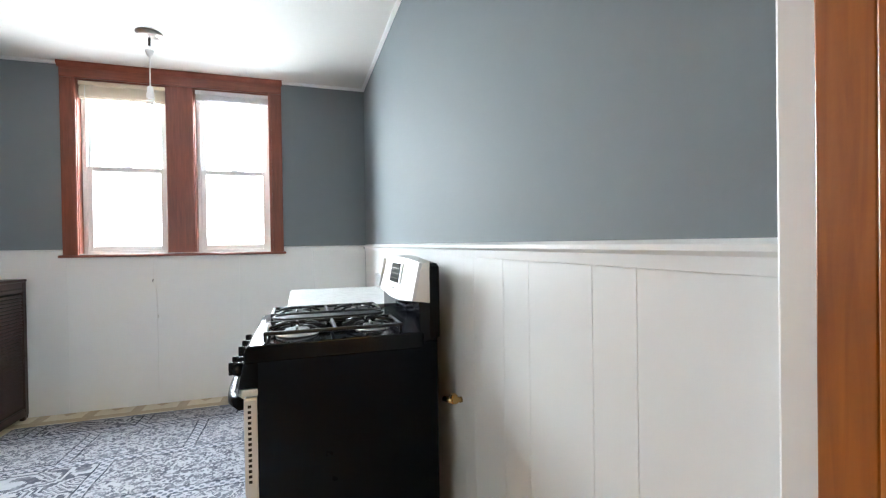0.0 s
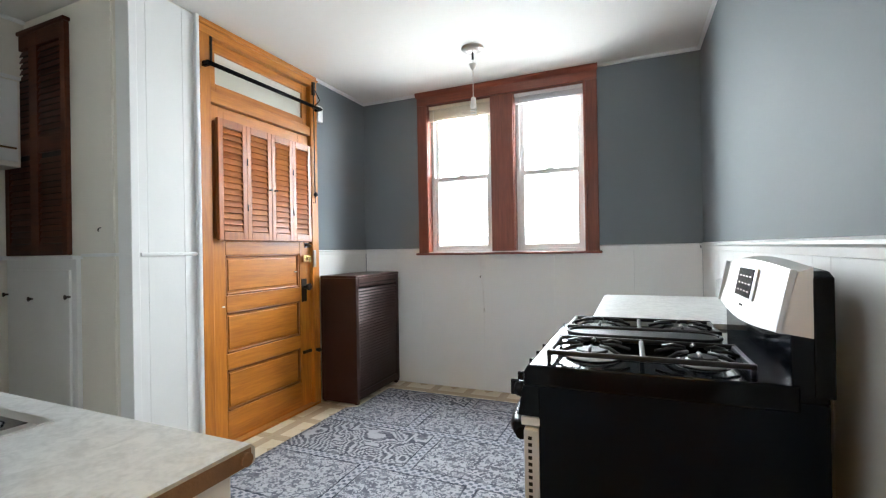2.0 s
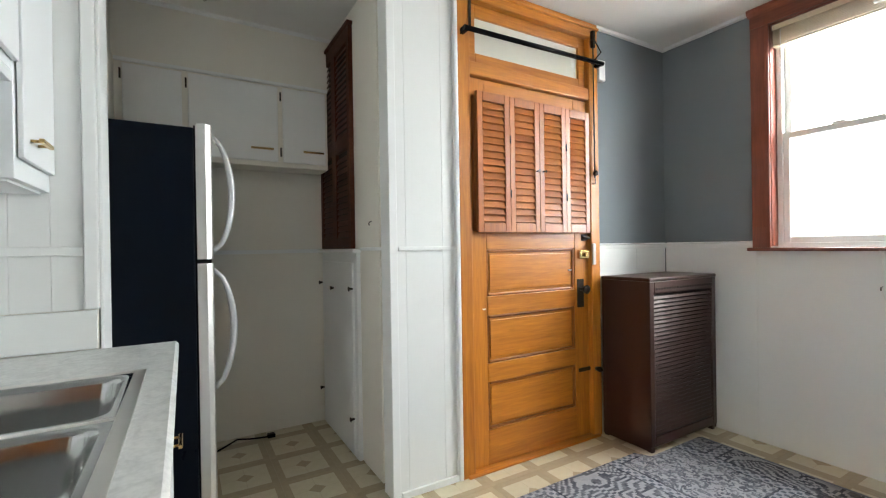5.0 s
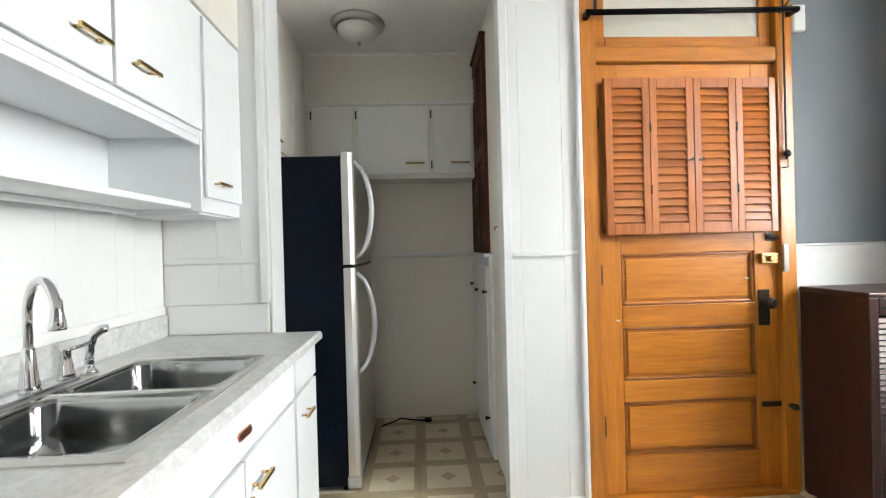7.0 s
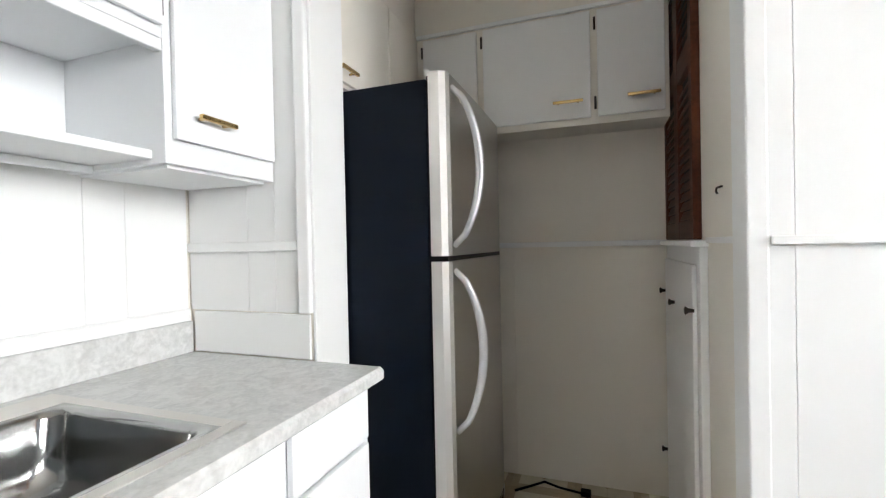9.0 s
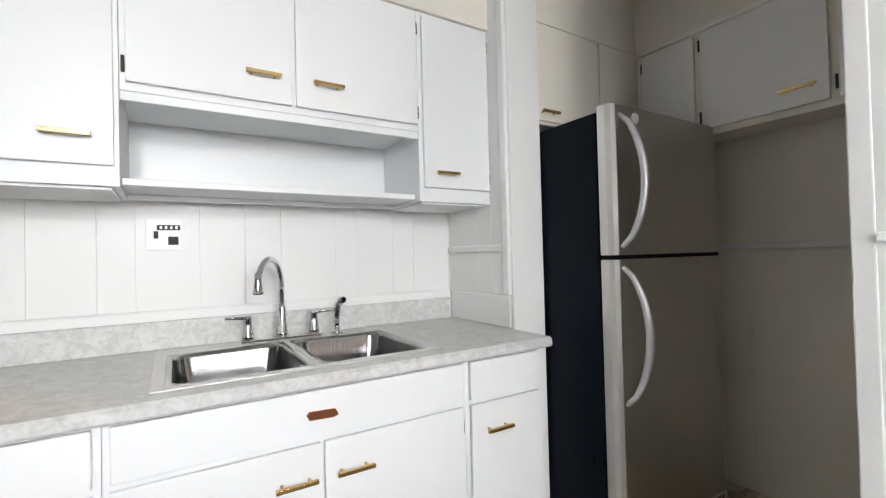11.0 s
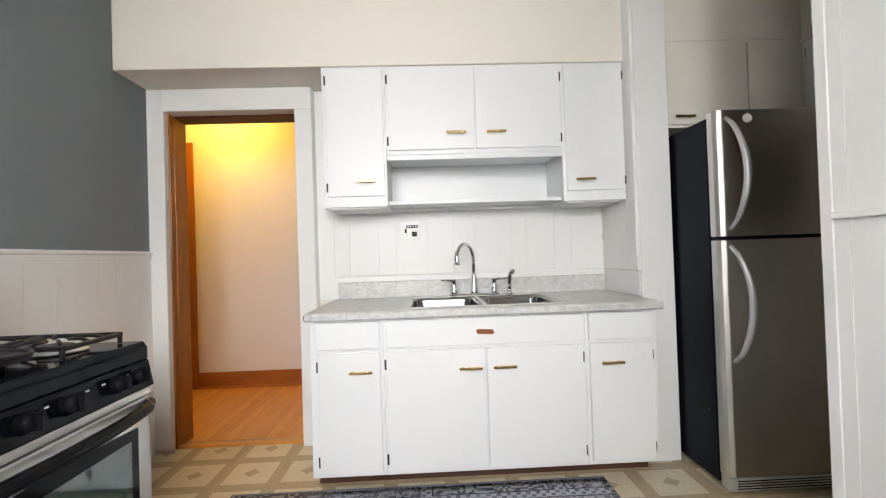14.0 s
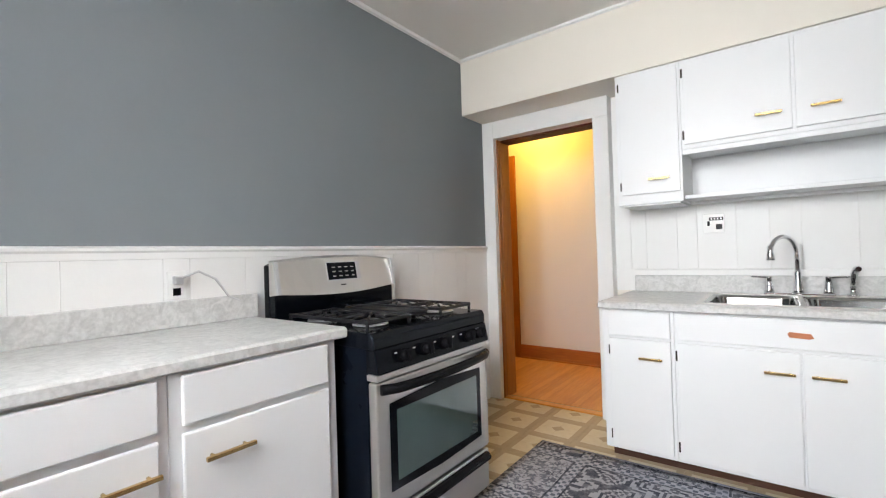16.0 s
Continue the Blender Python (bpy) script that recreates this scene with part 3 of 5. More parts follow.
def window(name, x0, x1, blind_mat, blind_drop, slats, label):
    w = thing(name, ((x0 + x1) / 2, N + 0.08, ZB), label, "window", "twin kitchen windows", "structure")
    z0, z1, y = ZB + 0.004, ZT - 0.016, N + 0.07
    part("window_frame", ring_frame(x0, x1, y, y + 0.09, z0, z1, 0.030, 0.03, 0.03), VINYLW, w)
    mid = 1.915
    up = part("upper_sash", ring_frame(x0 + 0.03, x1 - 0.03, y + 0.045, y + 0.08, mid - 0.02, z1 - 0.03, 0.034, 0.04, 0.035), VINYLW, w)
    lo = part("lower_sash", ring_frame(x0 + 0.03, x1 - 0.03, y + 0.008, y + 0.043, z0 + 0.03, mid + 0.018, 0.034, 0.038, 0.036), VINYLW, w)
    for sash, ya, za, zb in ((up, y + 0.06, mid + 0.01, z1 - 0.06), (lo, y + 0.024, z0 + 0.06, mid - 0.01)):
        g = part("pane", box(x0 + 0.06, x1 - 0.06, ya, ya + 0.004, za, zb), PANE, sash)
        g.visible_shadow = False
    part("sash_lock", box((x0 + x1) / 2 - 0.03, (x0 + x1) / 2 + 0.03, y + 0.002, y + 0.03, mid + 0.018, mid + 0.03, 0.004), VINYLW, lo)
    bl = thing("window_blind", ((x0 + x1) / 2, N + 0.035, z1), "raised slatted blind stacked under the window head", "blind", "window blinds")
    part("headrail", box(x0 + 0.004, x1 - 0.004, N + 0.012, N + 0.06, z1 - 0.034, z1 - 0.001, 0.003), blind_mat, bl)
    for k in range(slats):
        z = z1 - 0.038 - (k + 1) * (blind_drop - 0.038) / (slats + 1)
        part("slat", box(x0 + 0.008, x1 - 0.008, N + 0.012, N + 0.060, z - 0.0022, z + 0.0022, 0.001, 1), blind_mat, bl)
    part("bottom_rail", box(x0 + 0.008, x1 - 0.008, N + 0.012, N + 0.060, z1 - blind_drop - 0.012, z1 - blind_drop, 0.003), blind_mat, bl)
    part("tilt_wand", tube([(x0 + 0.05, N + 0.01, z1 - 0.04), (x0 + 0.052, N + 0.012, z1 - 0.58)], 0.0028, 6), CORD, bl)
    return w


window("window_1", LW[0] + 0.016, LW[1] - 0.016, BLIND, 0.125, 9, "white double-hung window with bright daylight behind it")
window("window_2", RW[0] + 0.016, RW[1] - 0.016, BLINDW, 0.075, 4, "white double-hung window with bright daylight behind it")

cord = thing("blind_cord", (-0.037, N - 0.012, 0.70), "thin blind cord hanging over a hook on the wall", "cord")
part("wall_hook", tube([(-0.037, N - 0.006, 1.02), (-0.037, N - 0.03, 1.015), (-0.037, N - 0.03, 1.0)], 0.003, 6), BRONZE, cord)
part("cord_line", tube([(-0.03, N - 0.014, 1.20), (-0.037, N - 0.022, 1.0), (-0.02, N - 0.014, 0.94), (-0.012, N - 0.012, 0.72)], 0.002, 6), CORD, cord)
part("tassel", turned([(0.002, 0.03), (0.007, 0.02), (0.008, 0.0)], (-0.012, N - 0.012, 0.70), 10), CORD, cord)

# ---- back door, casing and transom ----
CX = W + 0.024
cs = structure("door_casing", box(W - 0.17, CX, 4.372, 4.452, 0, 2.622, 0.004), OAK_V, "honey varnished wooden door casing with transom", "trim")
part("casing_side", box(W - 0.17, CX, 5.392, 5.472, 0, 2.622, 0.004), OAK_V, cs)
part("casing_head", box(W - 0.17, CX, 4.372, 5.472, 2.622, H - 0.003, 0.004), OAK_H, cs)
part("head_cap", box(W, CX + 0.014, 4.368, 5.476, 2.672, 2.69, 0.005), OAK_H, cs)
part("transom_bar", box(W - 0.15, CX - 0.006, 4.452, 5.392, 2.21, 2.285, 0.006), OAK_H, cs)
part("door_sill", box(W - 0.17, CX + 0.02, 4.40, 5.44, 0.0, 0.016, 0.005), OAK_H, cs)


def ring_frame_y(x0, x1, y0, y1, z0, z1, side, top, bottom, bev=0.004):
    bm = box(x0, x1, y0, y0 + side, z0, z1, bev)
    box(x0, x1, y1 - side, y1, z0, z1, bev, into=bm)
    box(x0, x1, y0 + side, y1 - side, z1 - top, z1, bev, into=bm)
    box(x0, x1, y0 + side, y1 - side, z0, z0 + bottom, bev, into=bm)
    return bm


tr = thing("window_3", (W, 4.92, 2.285), "honey wooden transom window with painted-over glass", "transom window", "", "structure")
part("transom_frame", ring_frame_y(W - 0.05, W - 0.012, 4.455, 5.389, 2.288, 2.62, 0.058, 0.07, 0.06), OAK_H, tr)
part("pane", box(W - 0.034, W - 0.028, 4.51, 5.335, 2.345, 2.555), FROST, tr)
for y in (4.62, 5.22):
    part("hinge", tube([(W - 0.008, y - 0.035, 2.288), (W - 0.008, y + 0.035, 2.288)], 0.006, 8), BRONZE, tr)
op = thing("transom_operator", (CX + 0.01, 5.42, 1.66), "dark metal rod and arm that opens the transom", "transom opener")
part("rod", tube([(CX + 0.012, 5.418, 2.66), (CX + 0.012, 5.418, 1.70)], 0.0045, 8), BRONZE, op)
part("arm", tube([(CX + 0.012, 5.418, 2.62), (CX + 0.07, 5.425, 2.50), (CX + 0.03, 5.38, 2.43)], 0.0045, 8), BRONZE, op)
part("guide", box(CX, CX + 0.022, 5.405, 5.432, 2.55, 2.66, 0.004), BRONZE, op)
part("knob", turned([(0.004, -0.02), (0.016, -0.012), (0.018, 0.0), (0.012, 0.014), (0.004, 0.018)], (CX + 0.02, 5.418, 1.73), 14), BRONZE, op)
part("stop", tube([(CX + 0.008, 5.40, 1.66), (CX + 0.008, 5.43, 1.66), (CX + 0.008, 5.43, 1.72)], 0.003, 6), BRONZE, op)
hb_ = thing("hanging_bar", (CX + 0.05, 4.92, 2.43), "black metal bar fixed across the transom", "bar")
part("bar_tube", tube([(CX + 0.05, 4.385, 2.425), (CX + 0.05, 5.465, 2.44)], 0.014, 14), RUBBER, hb_)
for y, z in ((4.40, 2.425), (5.45, 2.44)):
    part("bracket", box(CX, CX + 0.055, y - 0.012, y + 0.012, z - 0.016, z + 0.016, 0.004), RUBBER, hb_)
part("bracket_strap", box(CX, CX + 0.006, 4.445, 4.462, 2.44, 2.62, 0.002), BRONZE, hb_)

door = thing("door_1", (W - 0.04, 4.92, 0.0), "closed honey varnished wooden door with panels and louvered shutters", "door", "", "structure")
L0, L1, DZ = 4.455, 5.389, 2.205
FX = W - 0.008
b = box(FX - 0.04, FX, L0, L0 + 0.112, 0.018, DZ, 0.003)
box(FX - 0.04, FX, L1 - 0.118, L1, 0.018, DZ, 0.003, into=b)
part("stile", b, OAK_V, door)
PAN = ((0.214, 0.488), (0.592, 0.866), (0.976, 1.241))
rails = ((0.018, 0.214), (0.488, 0.592), (0.866, 0.976), (1.241, 1.36), (2.08, DZ))
for z0, z1 in rails:
    part("rail", box(FX - 0.04, FX - 0.0005, L0 + 0.112, L1 - 0.118, z0, z1, 0.003), OAK_H, door)
for z0, z1 in PAN:
    y0, y1 = L0 + 0.112, L1 - 0.118
    p = part("panel", box(FX - 0.032, FX - 0.021, y0 - 0.01, y1 + 0.01, z0 - 0.01, z1 + 0.01), OAK_H, door)
    part("raised_field", box(FX - 0.020, FX - 0.013, y0 + 0.030, y1 - 0.030, z0 + 0.030, z1 - 0.030, 0.004), OAK_H, p)
    # Moulding of the door's wood, with the edge shade in its colour.
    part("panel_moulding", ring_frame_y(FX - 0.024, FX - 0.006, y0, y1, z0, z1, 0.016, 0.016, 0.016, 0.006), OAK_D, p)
part("upper_panel", box(FX - 0.03, FX - 0.02, L0 + 0.1, L1 - 0.1, 1.35, 2.09), OAK_V, door)
edges = (4.478, 4.708, 4.936, 5.158, 5.372)
for k in range(4):
    y0, y1 = edges[k] + 0.002, edges[k + 1] - 0.002
    x0 = FX + (0.030, 0.026, 0.024, 0.020)[k]
    sh = part("louver_shutter", ring_frame_y(x0, x0 + 0.024, y0, y1, 1.338, 2.118, 0.036, 0.052, 0.055, 0.003), SHUT_V, door, "reddish brown louvered shutter leaf")
    for j in range(17):
        zc = 1.415 + j * 0.0393
        pr = [(x0 + 0.003, zc + 0.021), (x0 + 0.007, zc + 0.024), (x0 + 0.023, zc - 0.014), (x0 + 0.019, zc - 0.018)]
        part("slat", prism(pr, "y", y0 + 0.036, y1 - 0.036), SHUT, sh)
    if k in (0, 2):
        for z in (1.56, 1.87):
            part("hinge", tube([(x0 + 0.027, y1 + 0.002, z - 0.022), (x0 + 0.027, y1 + 0.002, z + 0.022)], 0.004, 8), BRONZE, sh)
part("shutter_backing", box(FX, FX + 0.021, 4.478, 5.372, 1.35, 2.10), SHUT_V, door)
for y in (4.91, 4.962):
    part("shutter_knob", tube([(FX + 0.045, y, 1.705), (FX + 0.068, y, 1.705), (FX + 0.075, y, 1.705)], [0.004, 0.004, 0.009], 10), BRONZE, door)
for z in (0.37, 1.14, 1.93):
    hg = part("hinge", tube([(FX + 0.010, L0 - 0.001, z - 0.055), (FX + 0.010, L0 - 0.001, z + 0.055)], 0.008, 10), BRONZE, door)
    part("hinge_leaf", box(FX - 0.001, FX + 0.006, L0 - 0.006, L0 + 0.014, z - 0.05, z + 0.05, 0.002), BRONZE, hg)
lk = part("rim_lock", box(FX, FX + 0.028, L1 - 0.10, L1 - 0.012, 1.172, 1.228, 0.005), BRASS, door, "brass night latch")
part("thumb_turn", tube([(FX + 0.028, L1 - 0.05, 1.20), (FX + 0.046, L1 - 0.05, 1.20)], 0.015, 14), BRASS, lk)
part("keep", box(W - 0.005, CX + 0.012, L1 + 0.004, L1 + 0.032, 1.13, 1.27, 0.004), NICKEL, door)
pl = part("knob_plate", box(FX, FX + 0.006, L1 - 0.105, L1 - 0.045, 0.855, 1.04, 0.004), BRONZE, door)
part("door_knob", tube([(FX + 0.006, L1 - 0.075, 0.975), (FX + 0.035, L1 - 0.075, 0.975), (FX + 0.045, L1 - 0.075, 0.975), (FX + 0.06, L1 - 0.075, 0.975), (FX + 0.068, L1 - 0.075, 0.975)], [0.011, 0.011, 0.026, 0.029, 0.014], 18), BRONZE, pl)
bt = part("slide_bolt", box(FX, FX + 0.012, L1 - 0.10, L1 + 0.002, 0.435, 0.46, 0.004), BRONZE, door)
part("bolt_knob", tube([(CX, L1 + 0.03, 0.447), (CX + 0.035, L1 + 0.03, 0.447), (CX + 0.045, L1 + 0.03, 0.447)], [0.012, 0.018, 0.01], 14), BRONZE, bt)
bt = part("upper_bolt", tube([(FX + 0.012, L1 - 0.06, 1.31), (FX + 0.012, L1 + 0.03, 1.305)], 0.009, 10), BRONZE, door)
part("bolt_plate", box(FX, FX + 0.006, L1 - 0.06, L1 - 0.003, 1.29, 1.33, 0.002), BRONZE, bt)
for y, z in ((L1 - 0.16, 1.10), (L0 + 0.09, 0.905)):
    part("chipped_spot", box(FX - 0.012, FX + 0.0006, y - 0.010, y + 0.012, z - 0.004, z + 0.005, 0.001), CORD, door)
cb = thing("chime_box", (W, 5.51, 2.36), "small white wall box beside the door casing", "wall box")
part("cover", box(W, W + 0.03, 5.482, 5.545, 2.355, 2.49, 0.006), VINYLW, cb)

# ---- radiator cover ----
rc = thing("radiator_cover", (-1.03, 5.83, 0), "dark brown metal radiator cover with a louvered grille", "radiator cover")
RX0, RX1, RY0, RY1, RZ = W + 0.028, -0.862, 5.478, N - 0.03, 1.055
part("top", box(RX0, RX1 + 0.006, RY0 - 0.006, RY1, RZ - 0.022, RZ, 0.006), COVER, rc)
part("side_panel", box(RX0, RX1 - 0.004, RY0, RY0 + 0.012, 0.012, RZ - 0.022, 0.004), COVER, rc)
part("side_panel", box(RX0, RX1 - 0.004, RY1 - 0.012, RY1, 0.012, RZ - 0.022, 0.004), COVER, rc)
part("front_frame", ring_frame_y(RX1 - 0.016, RX1, RY0, RY1, 0.035, RZ - 0.022, 0.045, 0.075, 0.06, 0.005), COVER, rc)
# Dark sheet that paints the shade inside the cover.
part("shade_backing", box(RX1 - 0.05, RX1 - 0.04, RY0 + 0.02, RY1 - 0.02, 0.05, RZ - 0.03), DARK, rc)
for k in range(34):
    z = 0.105 + k * 0.0248
    part("slat", prism([(RX1 - 0.018, z + 0.016), (RX1 - 0.014, z + 0.017), (RX1 - 0.003, z + 0.001), (RX1 - 0.007, z - 0.001)], "y", RY0 + 0.04, RY1 - 0.04), COVER, rc)
# Slots are near-black plates with the shade of the openings in their colour.
for k in range(22):
    y = RY0 + 0.07 + k * (RY1 - RY0 - 0.14) / 21
    part("vent_slot", box(RX1 - 0.002, RX1 + 0.0008, y - 0.008, y + 0.008, RZ - 0.075, RZ - 0.062), DARK, rc)
for y in (RY0 + 0.03, RY1 - 0.03):
    part("foot", box(RX1 - 0.04, RX1 - 0.008, y - 0.015, y + 0.015, 0, 0.036, 0.004), COVER, rc)
part("foot", box(RX0, RX0 + 0.03, RY0 + 0.01, RY0 + 0.04, 0, 0.014, 0.003), COVER, rc)
part("foot", box(RX0, RX0 + 0.03, RY1 - 0.04, RY1 - 0.01, 0, 0.014, 0.003), COVER, rc)


# ---- cabinet hardware ----
def pull_x(x, y, z, parent, w=0.115):
    """Brass bar pull along x on a face that looks to +y."""
    p = part("handle", box(x - w / 2, x + w / 2, y + 0.022, y + 0.034, z - 0.006, z + 0.006, 0.0015), BRASS, parent, "satin brass bar pull")
    for s in (-1, 1):
        part("post", tube([(x + s * w * 0.33, y, z), (x + s * w * 0.33, y + 0.023, z)], 0.0045, 8), BRASS, p)


def pull_y(x, y, z, parent, w=0.115, out=-1):
    """Brass bar pull along y on a face that looks along x."""
    xs = sorted((x + out * 0.022, x + out * 0.034))
    p = part("handle", box(xs[0], xs[1], y - w / 2, y + w / 2, z - 0.006, z + 0.006, 0.0015), BRASS, parent, "satin brass bar pull")
    for s in (-1, 1):
        part("post", tube([(x, y + s * w * 0.33, z), (x + out * 0.023, y + s * w * 0.33, z)], 0.0045, 8), BRASS, p)


def hinge_x(x, y, z, parent):
    part("hinge", box(x - 0.005, x + 0.005, y - 0.002, y + 0.004, z - 0.026, z + 0.026, 0.002), BRONZE, parent)


# ---- sink run: base cabinets ----
FF, DT = 3.020, 0.020
DY = FF + DT
UNITS = ((0.182, 0.548, "narrow white base cabinet with one drawer front and door"),
         (-0.838, 0.182, "white sink base cabinet with two doors"),
         (-1.205, -0.838, "narrow white base cabinet with one drawer front and door"))
for n_, (x0, x1, lab) in enumerate(UNITS):
    cab = thing("base_cabinet", ((x0 + x1) / 2, 2.72, 0), lab, "base cabinet", "sink base cabinets")
    if n_ == 1:
        bm = box(x0 + 0.0006, x1 - 0.0006, FF - 0.02, FF, 0.093, 0.871, 0.001)
        box(x0 + 0.0006, x1 - 0.0006, S + 0.002, FF - 0.02, 0.093, 0.12, into=bm)
    else:
        bm = box(x0 + 0.0006, x1 - 0.0006, S + 0.002, FF, 0.093, 0.871, 0.002)
    part("body", bm, WHITE, cab)
    part("toe_kick", box(x0, x1, S + 0.05, 2.885, 0, 0.0935), TOE, cab)
    if n_ == 0:
        sets, dr = ((0.199, 0.506, 0),), (0.199, 0.512)
    elif n_ == 1:
        sets, dr = ((-0.324, 0.168, 1), (-0.820, -0.334, 0)), (-0.822, 0.165)
    else:
        sets, dr = ((-1.176, -0.854, 1),), (-1.176, -0.852)
    df = part("drawer_front", box(dr[0], dr[1], FF + 0.004, DY, 0.726, 0.860, 0.0025), WHITE, cab)
    for a, c, side in sets:
        d = part("door", box(a, c, FF + 0.004, DY, 0.117, 0.709, 0.0025), WHITE, cab)
        left_hung = (n_ == 0) or (n_ == 1 and side == 1)
        hx = c + 0.006 if left_hung else a - 0.006
        px = a + 0.075 if left_hung else c - 0.085
        if n_ == 0:
            px = 0.292
        if n_ == 2:
            px = -0.961
        pull_x(px, DY, 0.615, d)
        for z in (0.17, 0.64):
            hinge_x(hx, FF + 0.002, z, d)
    if n_ == 1:
        bd = part("badge", prism([(-0.375, 0.782), (-0.365, 0.80), (-0.29, 0.804), (-0.282, 0.795), (-0.29, 0.780), (-0.36, 0.776)], "y", DY, DY + 0.006), COPPER, df, "small copper maker's badge")

# countertop with the sink's cut-out
SX0, SX1, SY0, SY1 = -0.782, 0.09, 2.385, 2.988
CT = 0.91
ct = thing("countertop", (-0.33, 2.72, 0.872), "grey stone-look laminate countertop with backsplash", "countertop")
part("slab", prism([(SY1 - 0.012, 0.872), (3.058, 0.872), (3.064, 0.878), (3.064, 0.900), (3.054, CT), (SY1 - 0.012, CT)], "x", W + 0.012, 0.558), STONE, ct)
part("slab", box(SX1 - 0.012, 0.558, S + 0.002, SY1 - 0.012, 0.872, CT), STONE, ct)
part("slab", box(W + 0.012, SX0 + 0.012, S + 0.002, SY1 - 0.012, 0.872, CT), STONE, ct)
part("slab", box(SX0 + 0.012, SX1 - 0.012, S + 0.002, SY0 + 0.012, 0.872, CT), STONE, ct)
part("backsplash", box(W + 0.012, 0.535, S + 0.001, S + 0.022, CT, 1.017, 0.004), STONE, ct)
part("end_core", box(0.558, 0.5596, S + 0.02, 3.054, 0.8735, 0.9035), CORE, ct, "raw brown cut edge")
part("bolt_cap", tube([(0.5596, 3.04, 0.888), (0.567, 3.04, 0.888)], 0.012, 12), CORE, ct)


# sink
def rounded_rect(x0, x1, y0, y1, r, z, k=6):
    pts = []
    for cx, cy, a0 in ((x1 - r, y1 - r, 0), (x0 + r, y1 - r, 90), (x0 + r, y0 + r, 180), (x1 - r, y0 + r, 270)):
        for i in range(k + 1):
            a = radians(a0 + 90 * i / k)
            pts.append(Vector((cx + r * math.cos(a), cy + r * math.sin(a), z)))
    return pts


def bowl(x0, x1, y0, y1, z, depth):
    bm = bmesh.new()
    outline = [rounded_rect(x0 - 0.012, x1 + 0.012, y0 - 0.012, y1 + 0.012, 0.001, z)]
    for inset, dz, r in ((0.0, 0.0, 0.05), (0.006, -0.004, 0.05), (0.010, -0.016, 0.05), (0.018, -depth * 0.55, 0.052), (0.028, -depth * 0.84, 0.06), (0.044, -depth * 0.96, 0.07), (0.075, -depth, 0.08)):
        outline.append(rounded_rect(x0 + inset, x1 - inset, y0 + inset, y1 - inset, r, z + dz))
    rows = [[bm.verts.new(p) for p in ring] for ring in outline]
    for a, c in zip(rows, rows[1:]):
        for k in range(len(a)):
            j = (k + 1) % len(a)
            bm.faces.new((a[k], a[j], c[j], c[k])).smooth = True
    bm.faces.new(rows[-1][::-1]).smooth = True
    return bm


sk = thing("sink", (-0.34, 2.72, CT), "double-bowl stainless steel drop-in sink", "sink")
RZ_ = CT + 0.0045
MX = (SX0 + SX1) / 2
BX = ((SX0 + 0.045, MX - 0.022), (MX + 0.022, SX1 - 0.045))
BY = (SY0 + 0.115, SY1 - 0.042)
b = box(SX0, SX1, SY0, BY[0] - 0.012, CT, RZ_, 0.002)
box(SX0, SX1, BY[1] + 0.012, SY1, CT, RZ_, 0.002, into=b)
box(SX0, BX[0][0] - 0.012, BY[0] - 0.012, BY[1] + 0.012, CT, RZ_, 0.002, into=b)
box(BX[1][1] + 0.012, SX1, BY[0] - 0.012, BY[1] + 0.012, CT, RZ_, 0.002, into=b)
box(BX[0][1] + 0.012, BX[1][0] - 0.012, BY[0] - 0.012, BY[1] + 0.012, CT - 0.002, RZ_, 0.001, into=b)
part("rim", b, STEEL, sk)
for x0, x1 in BX:
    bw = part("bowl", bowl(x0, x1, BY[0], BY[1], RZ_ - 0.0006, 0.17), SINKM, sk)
    part("drain", turned([(0.045, 0.0), (0.045, 0.004), (0.034, 0.004), (0.030, -0.004 + 0.006), (0.004, 0.002)], ((x0 + x1) / 2, sum(BY) / 2, RZ_ - 0.171), 24), CHROME, bw)

fa = thing("faucet", (-0.341, 2.452, RZ_), "chrome gooseneck kitchen faucet with two lever handles", "faucet")
fx, fy = -0.341, 2.452
part("base_plate", box(fx - 0.155, fx + 0.155, fy - 0.026, fy + 0.026, RZ_, RZ_ + 0.016, 0.007, 3), CHROME, fa)
part("spout_base", turned([(0.026, 0.014), (0.025, 0.03), (0.019, 0.075), (0.016, 0.13), (0.0135, 0.14)], (fx, fy, RZ_), 20), CHROME, fa)
ex, ey = 0.558, 0.83
arc = [(fx, fy, RZ_ + 0.13), (fx, fy, RZ_ + 0.222)]
for k in range(1, 12):
    a = math.pi * k / 12
    s = 0.105 * (1 - math.cos(a))
    arc.append((fx + ex * s, fy + ey * s, RZ_ + 0.222 + 0.105 * math.sin(a)))
part("spout", tube(arc, 0.0115, 14), CHROME, fa)
tip = arc[-1]
part("spray_head", turned([(0.012, 0.03), (0.0135, 0.0), (0.017, -0.02), (0.0205, -0.045), (0.018, -0.048)], tip, 18), CHROME, fa)
for s in (-1, 1):
    hx = fx + s * 0.128
    hd = part("handle", turned([(0.024, 0.014), (0.022, 0.03), (0.016, 0.07), (0.014, 0.095), (0.017, 0.098), (0.016, 0.106), (0.006, 0.11)], (hx, fy, RZ_), 18), CHROME, fa)
    part("lever", tube([(hx, fy, RZ_ + 0.10), (hx + s * 0.045, fy + 0.008, RZ_ + 0.104), (hx + s * 0.082, fy + 0.012, RZ_ + 0.105)], [0.008, 0.007, 0.006], 10), CHROME, hd)
sp = thing("sink_sprayer", (-0.565, 2.452, RZ_), "chrome side sprayer beside the faucet", "sprayer")
